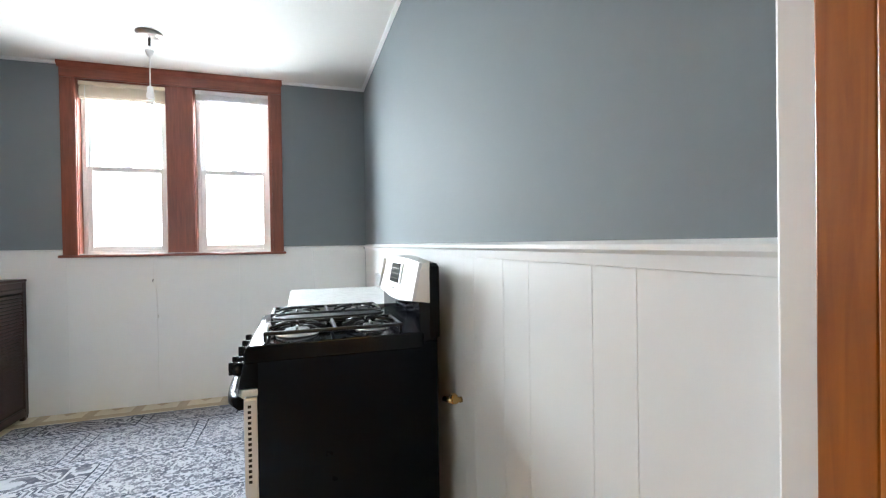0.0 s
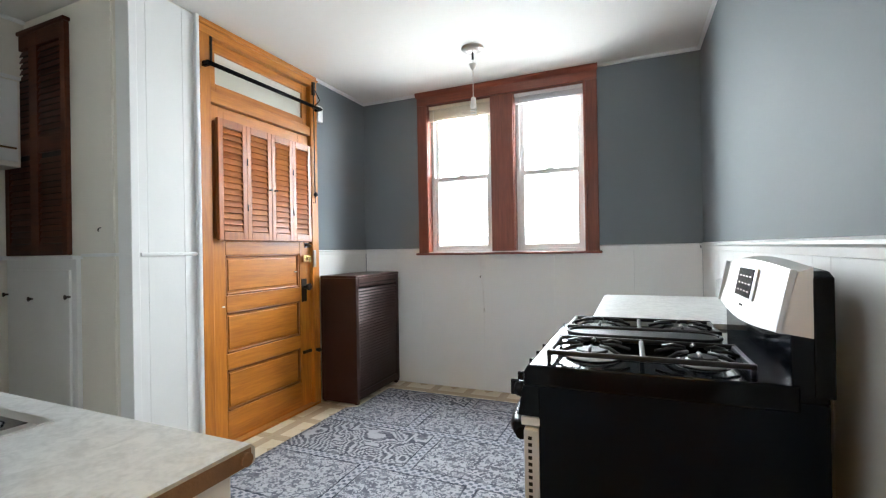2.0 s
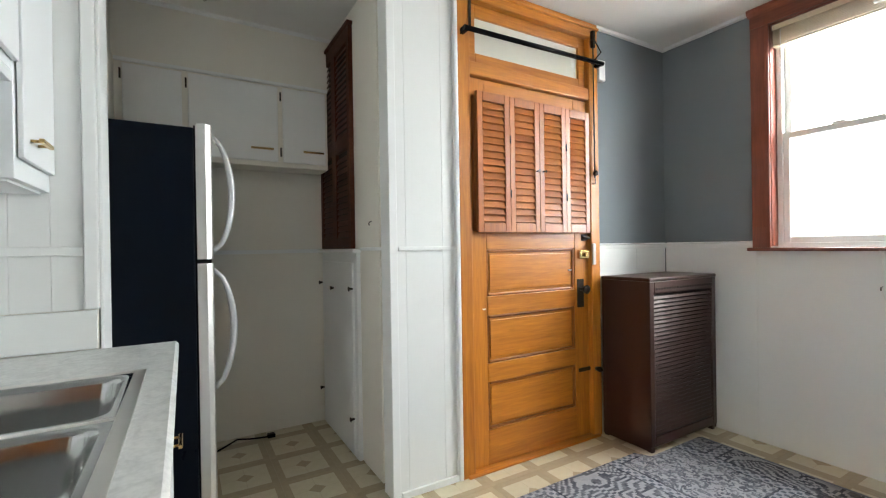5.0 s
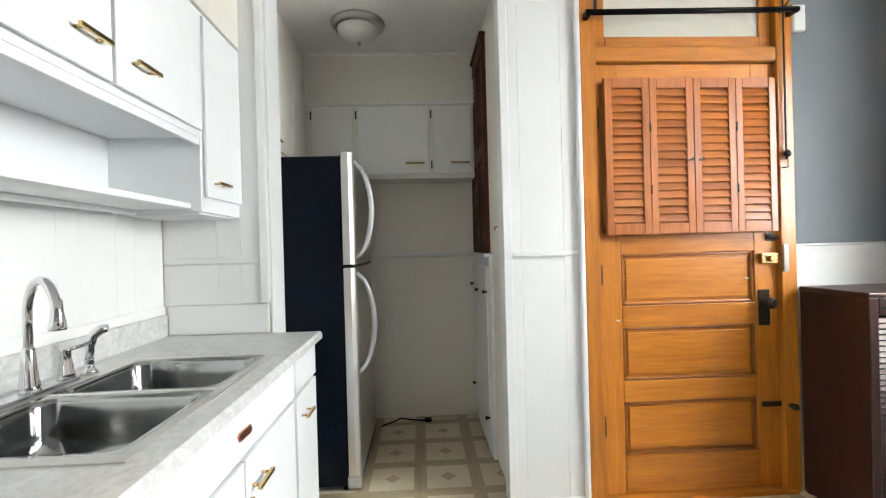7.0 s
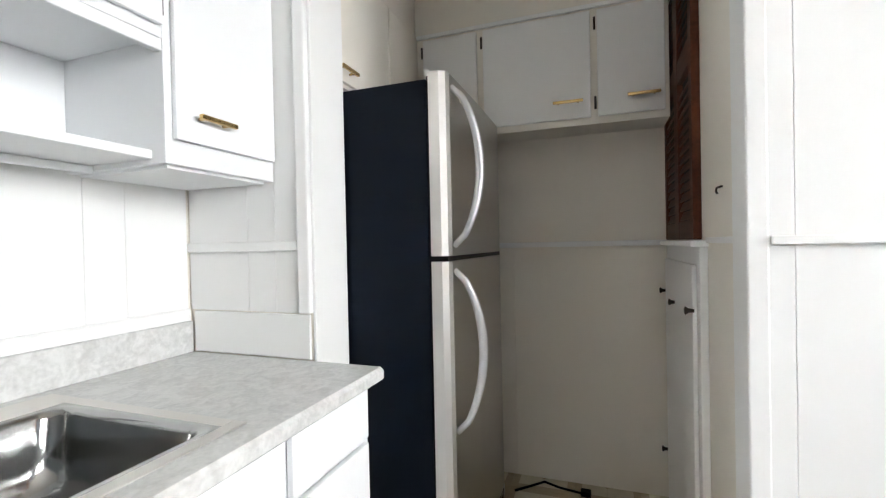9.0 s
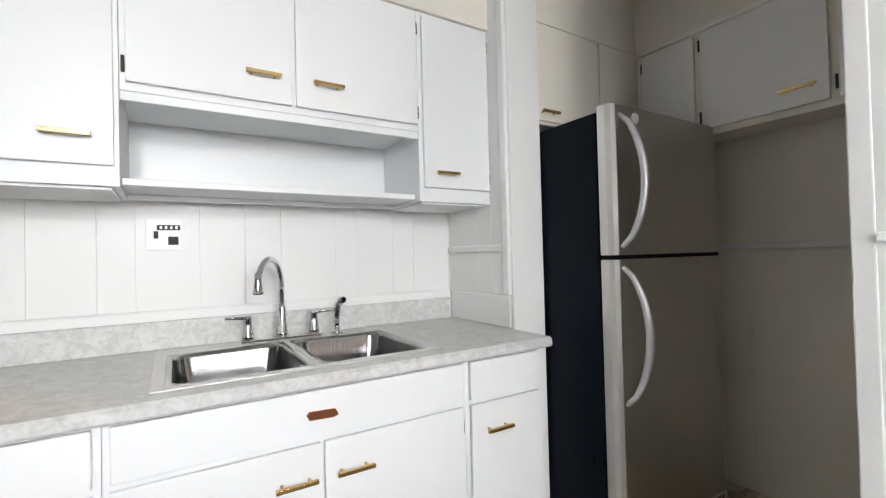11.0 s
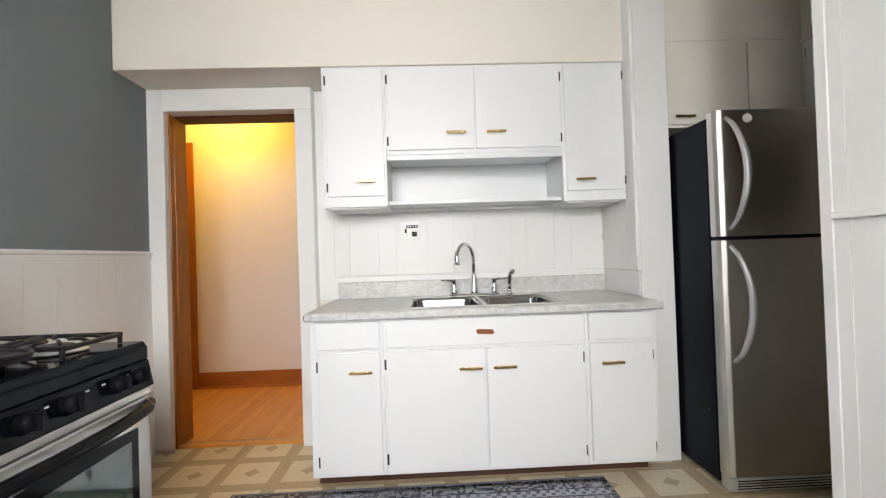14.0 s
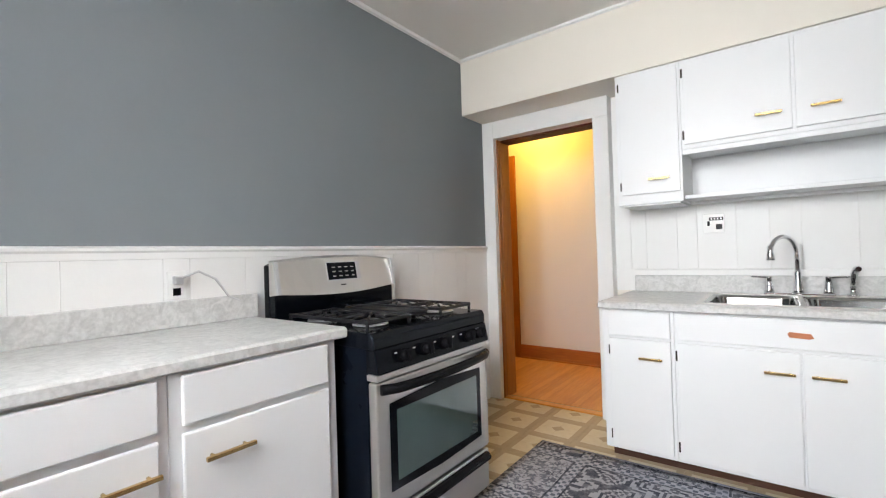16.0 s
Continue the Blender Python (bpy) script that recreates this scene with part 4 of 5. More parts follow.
part("holder", turned([(0.026, 0.0), (0.024, 0.012), (0.016, 0.02), (0.013, 0.045), (0.017, 0.05)], (-0.565, 2.452, RZ_), 18), CHROME, sp)
part("sprayer_body", tube([(-0.565, 2.452, RZ_ + 0.045), (-0.567, 2.454, RZ_ + 0.09), (-0.57, 2.462, RZ_ + 0.125), (-0.577, 2.485, RZ_ + 0.145), (-0.583, 2.502, RZ_ + 0.148)], [0.012, 0.014, 0.015, 0.017, 0.013], 14), CHROME, sp)

ou = thing("outlet_plate", (0.055, S, 1.345), "white switch and socket plate on the wall", "outlet")
oy = S + 0.006
part("plate", box(0.0, 0.118, oy, oy + 0.006, 1.285, 1.405, 0.003), VINYLW, ou)
part("switch", box(0.078, 0.092, oy + 0.006, oy + 0.014, 1.33, 1.358, 0.002), RUBBER, ou)
part("socket", box(0.012, 0.046, oy + 0.006, oy + 0.009, 1.306, 1.338, 0.008), RUBBER, ou)
part("dark_label", box(0.006, 0.082, oy + 0.006, oy + 0.0085, 1.362, 1.382, 0.001), RUBBER, ou)
for k in range(4):
    part("label_mark", box(0.014 + k * 0.017, 0.022 + k * 0.017, oy + 0.0085, oy + 0.0092, 1.367, 1.378), VINYLW, ou)

# upper cabinets
UY = 2.685
UD = 2.703
ULIST = ((0.165, 0.528, 1.470, ((0.178, 0.502, 1),), "tall white wall cabinet with one door"),
         (-0.862, 0.165, 1.765, ((-0.340, 0.148, 1), (-0.852, -0.356, 0)), "white wall cabinet with two doors above the sink"),
         (W + 0.007, -0.862, 1.470, ((-1.222, -0.880, 0),), "tall white wall cabinet with one door"))
for n_, (x0, x1, z0, doors, lab) in enumerate(ULIST):
    cab = thing("wall_cabinet", ((x0 + x1) / 2, 2.53, z0), lab, "wall cabinet", "wall cabinets above the sink")
    part("body", box(x0 + 0.0006, x1 - 0.0006, S + 0.007, UY, z0, 2.282, 0.002), WHITE, cab)
    for a, c, left in doors:
        zb = 1.79 if n_ == 1 else 1.53
        d = part("door", box(a, c, UY + 0.004, UD, zb, 2.262, 0.0025), WHITE, cab)
        hx = c + 0.007 if left else a - 0.007
        for z in (zb + 0.055, 2.205):
            hinge_x(hx, UY + 0.002, z, d)
        px = {0: 0.286, 1: -0.242 if left else -0.469, 2: -0.982}[n_]
        pull_x(px, UD, 1.88 if n_ == 1 else (1.612 if n_ == 0 else 1.592), d)
    if n_ != 1:
        part("underside_lip", box(x0 + 0.02, x1 - 0.02, S + 0.03, UY - 0.02, z0 - 0.008, z0 - 0.0005), WHITE, cab)
shf = thing("open_shelf", (-0.35, 2.5, 1.48), "white open shelf niche under the wall cabinet", "shelf")
part("board", box(-0.861, 0.164, S + 0.007, 2.645, 1.482, 1.504, 0.003), WHITE, shf)
part("back", box(-0.861, 0.164, S + 0.007, S + 0.014, 1.504, 1.764), WHITE, shf)
part("valance", box(-0.861, 0.164, UY - 0.022, UY - 0.001, 1.735, 1.7645, 0.003), WHITE, shf)
part("apron", box(-0.861, 0.164, S + 0.10, S + 0.118, 1.462, 1.482, 0.003), WHITE, shf)

# ---- stove ----
st = thing("gas_stove", (1.28, 4.11, 0), "black and stainless steel gas range with five burners and griddle", "stove")
A0, A1 = 3.728, 4.482
part("body", box(0.945, 1.60, A0 + 0.004, A1 - 0.004, 0.03, 0.885, 0.004), BLACKSIDE, st)
for x in (1.0, 1.54):
    for y in (A0 + 0.05, A1 - 0.05):
        part("foot", tube([(x, y, 0), (x, y, 0.032)], 0.018, 10), RUBBER, st)
ck = part("cooktop", prism([(0.905, 0.862), (0.905, 0.902), (0.918, 0.922), (1.545, 0.926), (1.545, 0.862)], "y", A0, A1, 0.005), BLACK, st, "glossy black cooktop")
part("control_panel", prism([(0.885, 0.775), (0.902, 0.862), (0.95, 0.862), (0.95, 0.775)], "y", A0 + 0.002, A1 - 0.002, 0.004), BLACK, st)
for y in (4.345, 4.21, 4.085, 3.905, 3.815):
    kn = part("knob", tube([(0.893, y, 0.822), (0.872, y, 0.827), (0.862, y, 0.829), (0.858, y, 0.830)], [0.026, 0.024, 0.021, 0.015], 20), RUBBER, st)
    part("knob_grip", box(0.846, 0.872, y - 0.005, y + 0.005, 0.806, 0.852, 0.003), RUBBER, kn)
for y in (4.385, 4.28, 4.15, 4.02, 3.96, 3.86):
    part("dial_mark", box(0.8868, 0.8885, y - 0.006, y + 0.006, 0.838, 0.842), CORD, st)
part("steel_band", box(0.895, 0.95, A0 + 0.004, A1 - 0.004, 0.748, 0.772, 0.003), STEEL, st)
od = part("oven_door", box(0.902, 0.946, A0 + 0.006, A1 - 0.006, 0.262, 0.742, 0.008), STEEL, st, "brushed steel oven door")
part("window_frame", prism([(A0 + 0.07, 0.33), (A0 + 0.07, 0.655), (4.105, 0.672), (A1 - 0.07, 0.655), (A1 - 0.07, 0.33), (4.105, 0.318)], "x", 0.8985, 0.903, 0.0), BLACK, od)
part("oven_window", box(0.8968, 0.8984, A0 + 0.105, A1 - 0.105, 0.36, 0.625, 0.0), OVENGLASS, od)
hpts = []
for k in range(13):
    u = k / 12
    y = A0 + 0.02 + u * (A1 - A0 - 0.04)
    hpts.append((0.893 - 0.052 * math.sin(math.pi * u) ** 0.4, y, 0.718 - 0.0 * u))
part("handle", tube(hpts, 0.019, 12), RUBBER, od, "bowed black oven handle")
part("vent_strip", box(0.903, 0.945, A0 + 0.001, A0 + 0.0065, 0.27, 0.735, 0.001), SILVER, od)
# Raised dark bars carry the painted shade of the door's vent holes.
for k in range(15):
    part("vent_slot", box(0.915, 0.926, A0 - 0.0002, A0 + 0.0015, 0.45 + k * 0.0185, 0.46 + k * 0.0185), DARK, od)
dw = part("drawer", box(0.902, 0.946, A0 + 0.006, A1 - 0.006, 0.062, 0.250, 0.008), STEEL, st, "brushed steel warming drawer")
part("drawer_handle", prism([(0.875, 0.205), (0.868, 0.222), (0.885, 0.243), (0.903, 0.243), (0.903, 0.205)], "y", A0 + 0.03, A1 - 0.03, 0.006), RUBBER, dw)
# backguard
part("back_riser", box(1.528, 1.60, A0 + 0.004, A1 - 0.004, 0.885, 1.05, 0.004), BLACK, st)
sec = []
for k in range(9):
    u = k / 8
    sec.append((A0 + 0.003 + u * (A1 - A0 - 0.006), 1.197 + 0.020 * math.sin(math.pi * u)))
b = bmesh.new()
lo0, lo1, up0, up1 = [], [], [], []
for y, z in sec:
    u = (y - A0) / (A1 - A0)
    bow = 0.012 * math.sin(math.pi * u)
    lo0.append(b.verts.new((1.508 - bow, y, 1.045 - 0.022 * math.sin(math.pi * u))))
    up0.append(b.verts.new((1.545 - bow, y, z - 0.010)))
    up1.append(b.verts.new((1.572, y, z)))
    lo1.append(b.verts.new((1.572, y, 1.035)))
for k in range(8):
    for p, q in ((lo0, up0), (up0, up1), (up1, lo1), (lo1, lo0)):
        b.faces.new((p[k], p[k + 1], q[k + 1], q[k])).smooth = False
b.faces.new((lo0[0], up0[0], up1[0], lo1[0]))
b.faces.new((lo0[-1], lo1[-1], up1[-1], up0[-1]))
bg = part("backguard", b, STEEL, st, "arched brushed steel backguard with a clock display")
part("back_cover", prism([(A0, 0.90), (A0, 1.175), (A0 + 0.03, 1.188), (4.105, 1.208), (A1 - 0.03, 1.188), (A1, 1.175), (A1, 0.90)], "x", 1.5705, 1.610, 0.004), RUBBER, st)


def tilted_plate(y0, y1, u0, u1, lift, thick):
    """A plate on the backguard's sloping face; u runs up the slope."""
    bm = bmesh.new()
    bot, top = Vector((1.496, 0, 1.023)), Vector((1.533, 0, 1.207))
    nrm = Vector((-0.983, 0, 0.184))
    vs = []
    for d in (lift, lift + thick):
        for y, u in ((y0, u0), (y1, u0), (y1, u1), (y0, u1)):
            p = bot.lerp(top, u) + nrm * d
            vs.append(bm.verts.new((p.x, y, p.z)))
    for f in ((0, 1, 2, 3), (4, 5, 6, 7), (0, 1, 5, 4), (1, 2, 6, 5), (2, 3, 7, 6), (3, 0, 4, 7)):
        bm.faces.new([vs[i] for i in f])
    return bm


part("display_bezel", tilted_plate(3.985, 4.20, 0.36, 0.86, 0.0, 0.004), SILVER, bg)
dp = part("display", tilted_plate(4.015, 4.197, 0.38, 0.84, 0.004, 0.002), BLACK, bg)
for i in range(3):
    for j in range(4):
        part("display_mark", tilted_plate(4.03 + j * 0.04, 4.05 + j * 0.04, 0.46 + i * 0.12, 0.485 + i * 0.12, 0.006, 0.0004), NICKEL, dp)
part("badge", tilted_plate(4.09, 4.125, 0.22, 0.25, 0.001, 0.0015), RUBBER, bg)
for y0, y1 in ((A0 + 0.003, A0 + 0.02), (A1 - 0.02, A1 - 0.003)):
    part("end_trim", tilted_plate(y0, y1, 0.12, 0.92, -0.012, 0.013), SILVER, bg)
# burner wells, burners, grates and griddle
for x, y, r_ in ((1.08, A0 + 0.155, 0.05), (1.37, A0 + 0.155, 0.04), (1.08, A1 - 0.155, 0.045), (1.37, A1 - 0.155, 0.05)):
    bn = part("burner", turned([(r_ + 0.03, 0.926), (r_ + 0.028, 0.930), (r_ + 0.008, 0.932), (r_, 0.938), (r_ * 0.9, 0.940)], (x, y, 0), 24), SILVER, ck)
    part("burner_cap", turned([(r_ * 0.92, 0.940), (r_ * 0.92, 0.945), (r_ * 0.8, 0.947)], (x, y, 0), 24), IRON, bn)
for y0, y1 in ((A0 + 0.03, A0 + 0.275), (A1 - 0.275, A1 - 0.03)):
    g = part("grate", box(0.965, 1.47, y0, y0 + 0.014, 0.947, 0.961, 0.004), IRON, ck, "cast-iron burner grate")
    part("grate_bar", box(0.965, 1.47, y1 - 0.014, y1, 0.947, 0.961, 0.004), IRON, g)
    for x in (0.965, 1.21, 1.456):
        part("grate_bar", box(x, x + 0.014, y0, y1, 0.945, 0.959, 0.004), IRON, g)
    ym = (y0 + y1) / 2
    for xc in (1.08, 1.355):
        for dx, dy in ((0.105, 0), (-0.105, 0), (0, 0.11), (0, -0.11), (0.08, 0.085), (-0.08, 0.085), (0.08, -0.085), (-0.08, -0.085)):
            part("grate_finger", tube([(xc + dx, ym + dy, 0.951), (xc + dx * 0.65, ym + dy * 0.65, 0.962), (xc + dx * 0.32, ym + dy * 0.32, 0.962)], 0.0055, 6), IRON, g)
    for x in (0.972, 1.463):
        for y in (y0 + 0.007, y1 - 0.007):
            part("grate_foot", tube([(x, y, 0.924), (x, y, 0.951)], 0.007, 6), IRON, g)
pts = rounded_rect(0.985, 1.45, 4.03, 4.18, 0.07, 0)
gr = part("griddle", prism([(p.x, p.y) for p in pts], "z", 0.944, 0.957), IRON, ck, "oval cast-iron griddle plate")
part("griddle_rim", tube([(p.x, p.y, 0.959) for p in pts] + [(pts[0].x, pts[0].y, 0.959)], 0.006, 6), IRON, gr)
for x in (1.04, 1.40):
    part("griddle_foot", tube([(x, 4.105, 0.924), (x, 4.105, 0.957)], 0.012, 8), IRON, gr)

st.location.y -= 0.022

gv = thing("gas_valve", (1.66, 3.69, 0.64), "small brass gas valve on the wall behind the stove", "gas valve")
part("pipe", tube([(E_ - 0.009, 3.665, 0.66), (1.64, 3.665, 0.66), (1.62, 3.70, 0.66)], 0.011, 10), BRASS, gv)
part("tap", box(1.635, 1.66, 3.65, 3.68, 0.65, 0.685, 0.004), BRASS, gv)

# ---- counter beside the stove ----
B0, B1 = 4.474, 5.528
cf = 1.055
for n_, (y0, y1) in enumerate(((4.512, 5.075), (5.075, 5.515))):
    cab = thing("base_cabinet", (1.37, (y0 + y1) / 2, 0), "white base cabinet with drawer and door beside the stove", "base cabinet", "cabinets beside the stove")
    part("body", box(cf, E_ - 0.011, y0 + 0.0006, y1 - 0.0006, 0.093, 0.903, 0.002), WHITE, cab)
    part("toe_kick", box(cf + 0.07, E_ - 0.05, y0, y1, 0, 0.0935), TOE, cab)
    a, c = (y0 + 0.045, y1 - 0.030) if n_ == 0 else (y0 + 0.029, y1 - 0.028)
    part("drawer_front", box(cf - 0.020, cf - 0.004, a, c, 0.757, 0.894, 0.005), WHITE, cab)
    d = part("door", box(cf - 0.020, cf - 0.004, a, c, 0.115, 0.735, 0.005), WHITE, cab)
    pull_y(cf - 0.018, (4.925 if n_ == 0 else 5.18), 0.655, d, 0.145)
    hy = a - 0.008 if n_ == 0 else c + 0.008
    for z in (0.17, 0.65):
        part("hinge", box(cf - 0.006, cf + 0.001, hy - 0.005, hy + 0.005, z - 0.026, z + 0.026, 0.002), NICKEL, d)
nc = thing("countertop", (1.36, 5.01, 0.898), "grey marbled laminate countertop beside the stove", "countertop")
part("slab", prism([(1.028, 0.910), (1.034, 0.904), (E_ - 0.01, 0.904), (E_ - 0.01, 0.943), (1.040, 0.943), (1.028, 0.935)], "y", B0, B1), STONE, nc)
part("backsplash", box(E_ - 0.034, E_ - 0.0095, B0 - 0.012, B1, 0.943, 1.050, 0.005), STONE, nc)
eo = thing("outlet_plate", (E_ - 0.01, 4.80, 1.12), "white wall socket with a grey cord plugged in", "outlet")
part("plate", box(E_ - 0.015, E_ - 0.009, 4.765, 4.835, 1.055, 1.17, 0.003), VINYLW, eo)
part("socket", box(E_ - 0.018, E_ - 0.015, 4.785, 4.815, 1.07, 1.10, 0.004), RUBBER, eo)
pg = part("plug", box(E_ - 0.045, E_ - 0.015, 4.782, 4.818, 1.115, 1.15, 0.006), SILVER, eo)
part("cord", tube([(E_ - 0.04, 4.79, 1.14), (E_ - 0.05, 4.73, 1.165), (E_ - 0.045, 4.66, 1.13), (E_ - 0.036, 4.60, 1.05), (E_ - 0.02, 4.47, 0.99), (E_ - 0.02, 4.46, 0.5)], 0.005, 8), SILVER, pg)

# ---- alcove ----
fr = thing("refrigerator", (-1.85, 2.83, 0), "black and stainless steel top-freezer refrigerator", "refrigerator")
F0, F1, FY = -2.235, -1.437, 3.205
part("body", box(F0 + 0.004, F1, 2.46, FY - 0.075, 0.035, 1.805, 0.006), BLACKSIDE, fr, "matt black refrigerator cabinet")
for z0, z1, hz0, hz1 in ((1.222, 1.826, 1.255, 1.785), (0.085, 1.205, 0.63, 1.175)):
    prof = [(F1 - 0.002, FY - 0.068), (F1 - 0.002, FY - 0.03), (F1 - 0.012, FY - 0.012), (F1 - 0.035, FY - 0.004), (-1.84, FY), (F0 + 0.035, FY - 0.004), (F0 + 0.01, FY - 0.014), (F0, FY - 0.03), (F0, FY - 0.068)]
    bm = prism(prof, "z", z0, z1, 0.003)
    d = part("freezer_door" if z0 > 1 else "fridge_door", bm, STEELDARK, fr, "dark brushed steel door")
    part("door_edge", prism([(F1 + 0.0015, FY - 0.066), (F1 + 0.0015, FY - 0.029), (F1 - 0.009, FY - 0.0095), (F1 - 0.028, FY - 0.0022), (F1 - 0.028, FY - 0.010), (F1 - 0.014, FY - 0.018), (F1 - 0.004, FY - 0.034), (F1 - 0.004, FY - 0.066)], "z", z0 + 0.002, z1 - 0.002), STEEL, d, "pale silver door edge")
    hp = []
    for k in range(15):
        u = k / 14
        hp.append((F1 - 0.052 - 0.034 * math.sin(math.pi * u), FY - 0.004 + 0.086 * math.sin(math.pi * u) ** 0.55, hz0 + u * (hz1 - hz0)))
    part("handle", tube(hp, [0.010 + 0.006 * math.sin(math.pi * k / 14) for k in range(15)], 12), SILVER, d, "bowed silver handle")
part("door_seal", box(F0 + 0.012, F1 - 0.008, FY - 0.075, FY - 0.066, 0.085, 1.815), RUBBER, fr)
part("split_gap", box(F0 + 0.01, F1 - 0.006, FY - 0.068, FY - 0.01, 1.205, 1.222), RUBBER, fr)
part("hinge_cover", box(F0 + 0.02, F0 + 0.10, FY - 0.09, FY - 0.02, 1.805, 1.838, 0.006), RUBBER, fr)
kp = part("kick_grille", box(F0 + 0.01, F1 - 0.006, FY - 0.075, FY - 0.005, 0.018, 0.080, 0.004), SILVER, fr)
# Grille openings as dark strips, their shade put into the colour.
for k in range(4):
    part("grille_slot", box(F0 + 0.04, F1 - 0.04, FY - 0.006, FY - 0.0042, 0.028 + k * 0.012, 0.034 + k * 0.012), DARK, kp)
for x in (F0 + 0.05, F1 - 0.05):
    for y in (2.52, FY - 0.09):
        part("foot", tube([(x, y, 0), (x, y, 0.036)], 0.018, 10), RUBBER, fr)
part("sticker_residue", tube([(-1.592, FY - 0.0025, 1.782), (-1.592, FY + 0.0012, 1.782)], 0.022, 14), CORD, fr, "torn white sticker remnant")

oc = thing("overfridge_cabinet", (-1.95, 2.65, 1.86), "white painted cabinet above the fridge", "wall cabinet")
part("body", box(-2.478, -1.423, 2.445, 2.742, 1.87, 2.375, 0.002), CREAM, oc)
for a, c, px in ((-1.935, -1.44, -1.55), (-2.46, -1.95, -2.08)):
    d = part("door", box(a, c, 2.742, 2.758, 1.885, 2.36, 0.003), CREAM, oc)
    pull_x(px, 2.758, 1.925, d)
structure("alcove_bulkhead", box(-2.478, -1.423, 2.442, 2.745, 2.376, H - 0.001), CREAM, "cream painted boxed wall above the fridge cabinet")

kc = thing("alcove_wall_cabinet", (-2.42, 3.36, 1.823), "white wall cabinet with three doors in the alcove", "wall cabinet")
KX = -2.272
part("body", box(-2.479, KX, 2.76, 3.962, 1.807, 2.352, 0.003), CREAM, kc)
part("top_trim", box(-2.479, KX + 0.012, 2.76, 3.964, 2.342, 2.363, 0.003), PANEL, kc)
structure("alcove_bulkhead_back", box(-2.479, KX - 0.012, 2.746, 3.9895, 2.3635, H - 0.001), CREAM, "cream painted boxed wall above the alcove cabinet")
for a, c, hy in ((2.80, 3.09, None), (3.122, 3.632, 3.53), (3.662, 3.944, 3.855)):
    d = part("door", box(KX + 0.003, KX + 0.018, a, c, 1.838, 2.328, 0.004), PANEL, kc)
    if hy:
        pull_y(KX + 0.018, hy, 1.912, d, 0.135, 1)
    for z in (1.905, 2.272):
        part("hinge", box(KX, KX + 0.006, a - 0.016, a - 0.006, z - 0.03, z + 0.03, 0.002), BRONZE, d)

bc = thing("corner_cupboard", (-2.19, 3.97, 0), "narrow white built-in cupboard with dark round knobs", "cupboard")
QX0, QX1 = -2.462, -1.72
part("body", box(QX0, QX1, 3.965, 3.9895, 0.0, 1.235, 0.003), PANEL, bc)
part("top", box(QX0, QX1 + 0.02, 3.935, 3.9895, 1.235, 1.256, 0.004), PANEL, bc)
d = part("door", box(QX0 + 0.05, QX1 - 0.045, 3.950, 3.965, 0.03, 1.175, 0.004), PANEL, bc)
for x, z in ((-2.42, 1.02), (-2.14, 1.0), (-1.765, 1.02), (-1.765, 0.24), (-2.42, 0.26)):
    part("knob", tube([(x, 3.955, z), (x, 3.938, z), (x, 3.928, z), (x, 3.925, z)], [0.006, 0.008, 0.015, 0.008], 12), BRONZE, bc)
ds = thing("louvered_door", (-2.19, 3.975, 1.256), "dark brown louvered wooden shutter door above the cupboard", "shutter")
DX0, DX1, D0, D1 = -2.462, -1.80, 3.962, 3.989
bm = box(DX0, DX0 + 0.05, D0, D1, 1.262, 2.615, 0.003)
box(DX1 - 0.05, DX1, D0, D1, 1.262, 2.615, 0.003, into=bm)
box((DX0 + DX1) / 2 - 0.045, (DX0 + DX1) / 2 + 0.045, D0, D1, 1.262, 2.615, 0.003, into=bm)
part("stile", bm, DARKW, ds)
for z0, z1 in ((1.2605, 1.33), (1.88, 1.97), (2.53, 2.62)):
    part("rail", box(DX0 + 0.001, DX1 - 0.001, D0 + 0.001, D1, z0, z1, 0.003), DARKW, ds)
# Near-black sheet: the shade between the louvers, put into colour.
part("shade_backing", box(DX0 + 0.02, DX1 - 0.02, D1 - 0.006, D1 - 0.001, 1.28, 2.60), DARK, ds)
for x0, x1 in ((DX0 + 0.05, (DX0 + DX1) / 2 - 0.045), ((DX0 + DX1) / 2 + 0.045, DX1 - 0.05)):
    for z0, z1 in ((1.33, 1.88), (1.97, 2.53)):
        for j in range(int((z1 - z0) / 0.037)):
            z = z0 + 0.02 + j * 0.037
            part("slat", prism([(D0 + 0.004, z - 0.014), (D0 + 0.008, z - 0.017), (D1 - 0.007, z + 0.015), (D1 - 0.011, z + 0.018)], "x", x0, x1), DARKW, ds)
part("cornice", box(DX0, DX1 + 0.012, D0 - 0.012, D1, 2.62, 2.642, 0.003), DARKW, ds)
hk = thing("wall_hook", (-1.53, 3.985, 1.395), "small dark metal hook on the alcove wall", "hook")
part("hook_body", tube([(-1.53, 3.99, 1.41), (-1.53, 3.975, 1.405), (-1.53, 3.973, 1.395), (-1.53, 3.977, 1.388)], 0.0032, 8), BRONZE, hk)

al = thing("alcove_ceiling_light", (-1.85, 3.2, H), "unlit flush ceiling light with frosted glass and nickel rim", "ceiling light")
part("rim", turned([(0.165, 0.0), (0.168, -0.012), (0.15, -0.035), (0.13, -0.04), (0.12, -0.03)], (-1.85, 3.2, H), 40), NICKEL, al)
part("shade", turned([(0.132, -0.03), (0.128, -0.05), (0.105, -0.085), (0.06, -0.11), (0.01, -0.118)], (-1.85, 3.2, H), 40), SHADEG, al)
part("finial", turned([(0.008, -0.115), (0.014, -0.122), (0.012, -0.134), (0.004, -0.142)], (-1.85, 3.2, H), 14), NICKEL, al)
pc = thing("power_cord", (-2.36, 3.5, 0), "black power cord and plug lying on the floor", "cord")
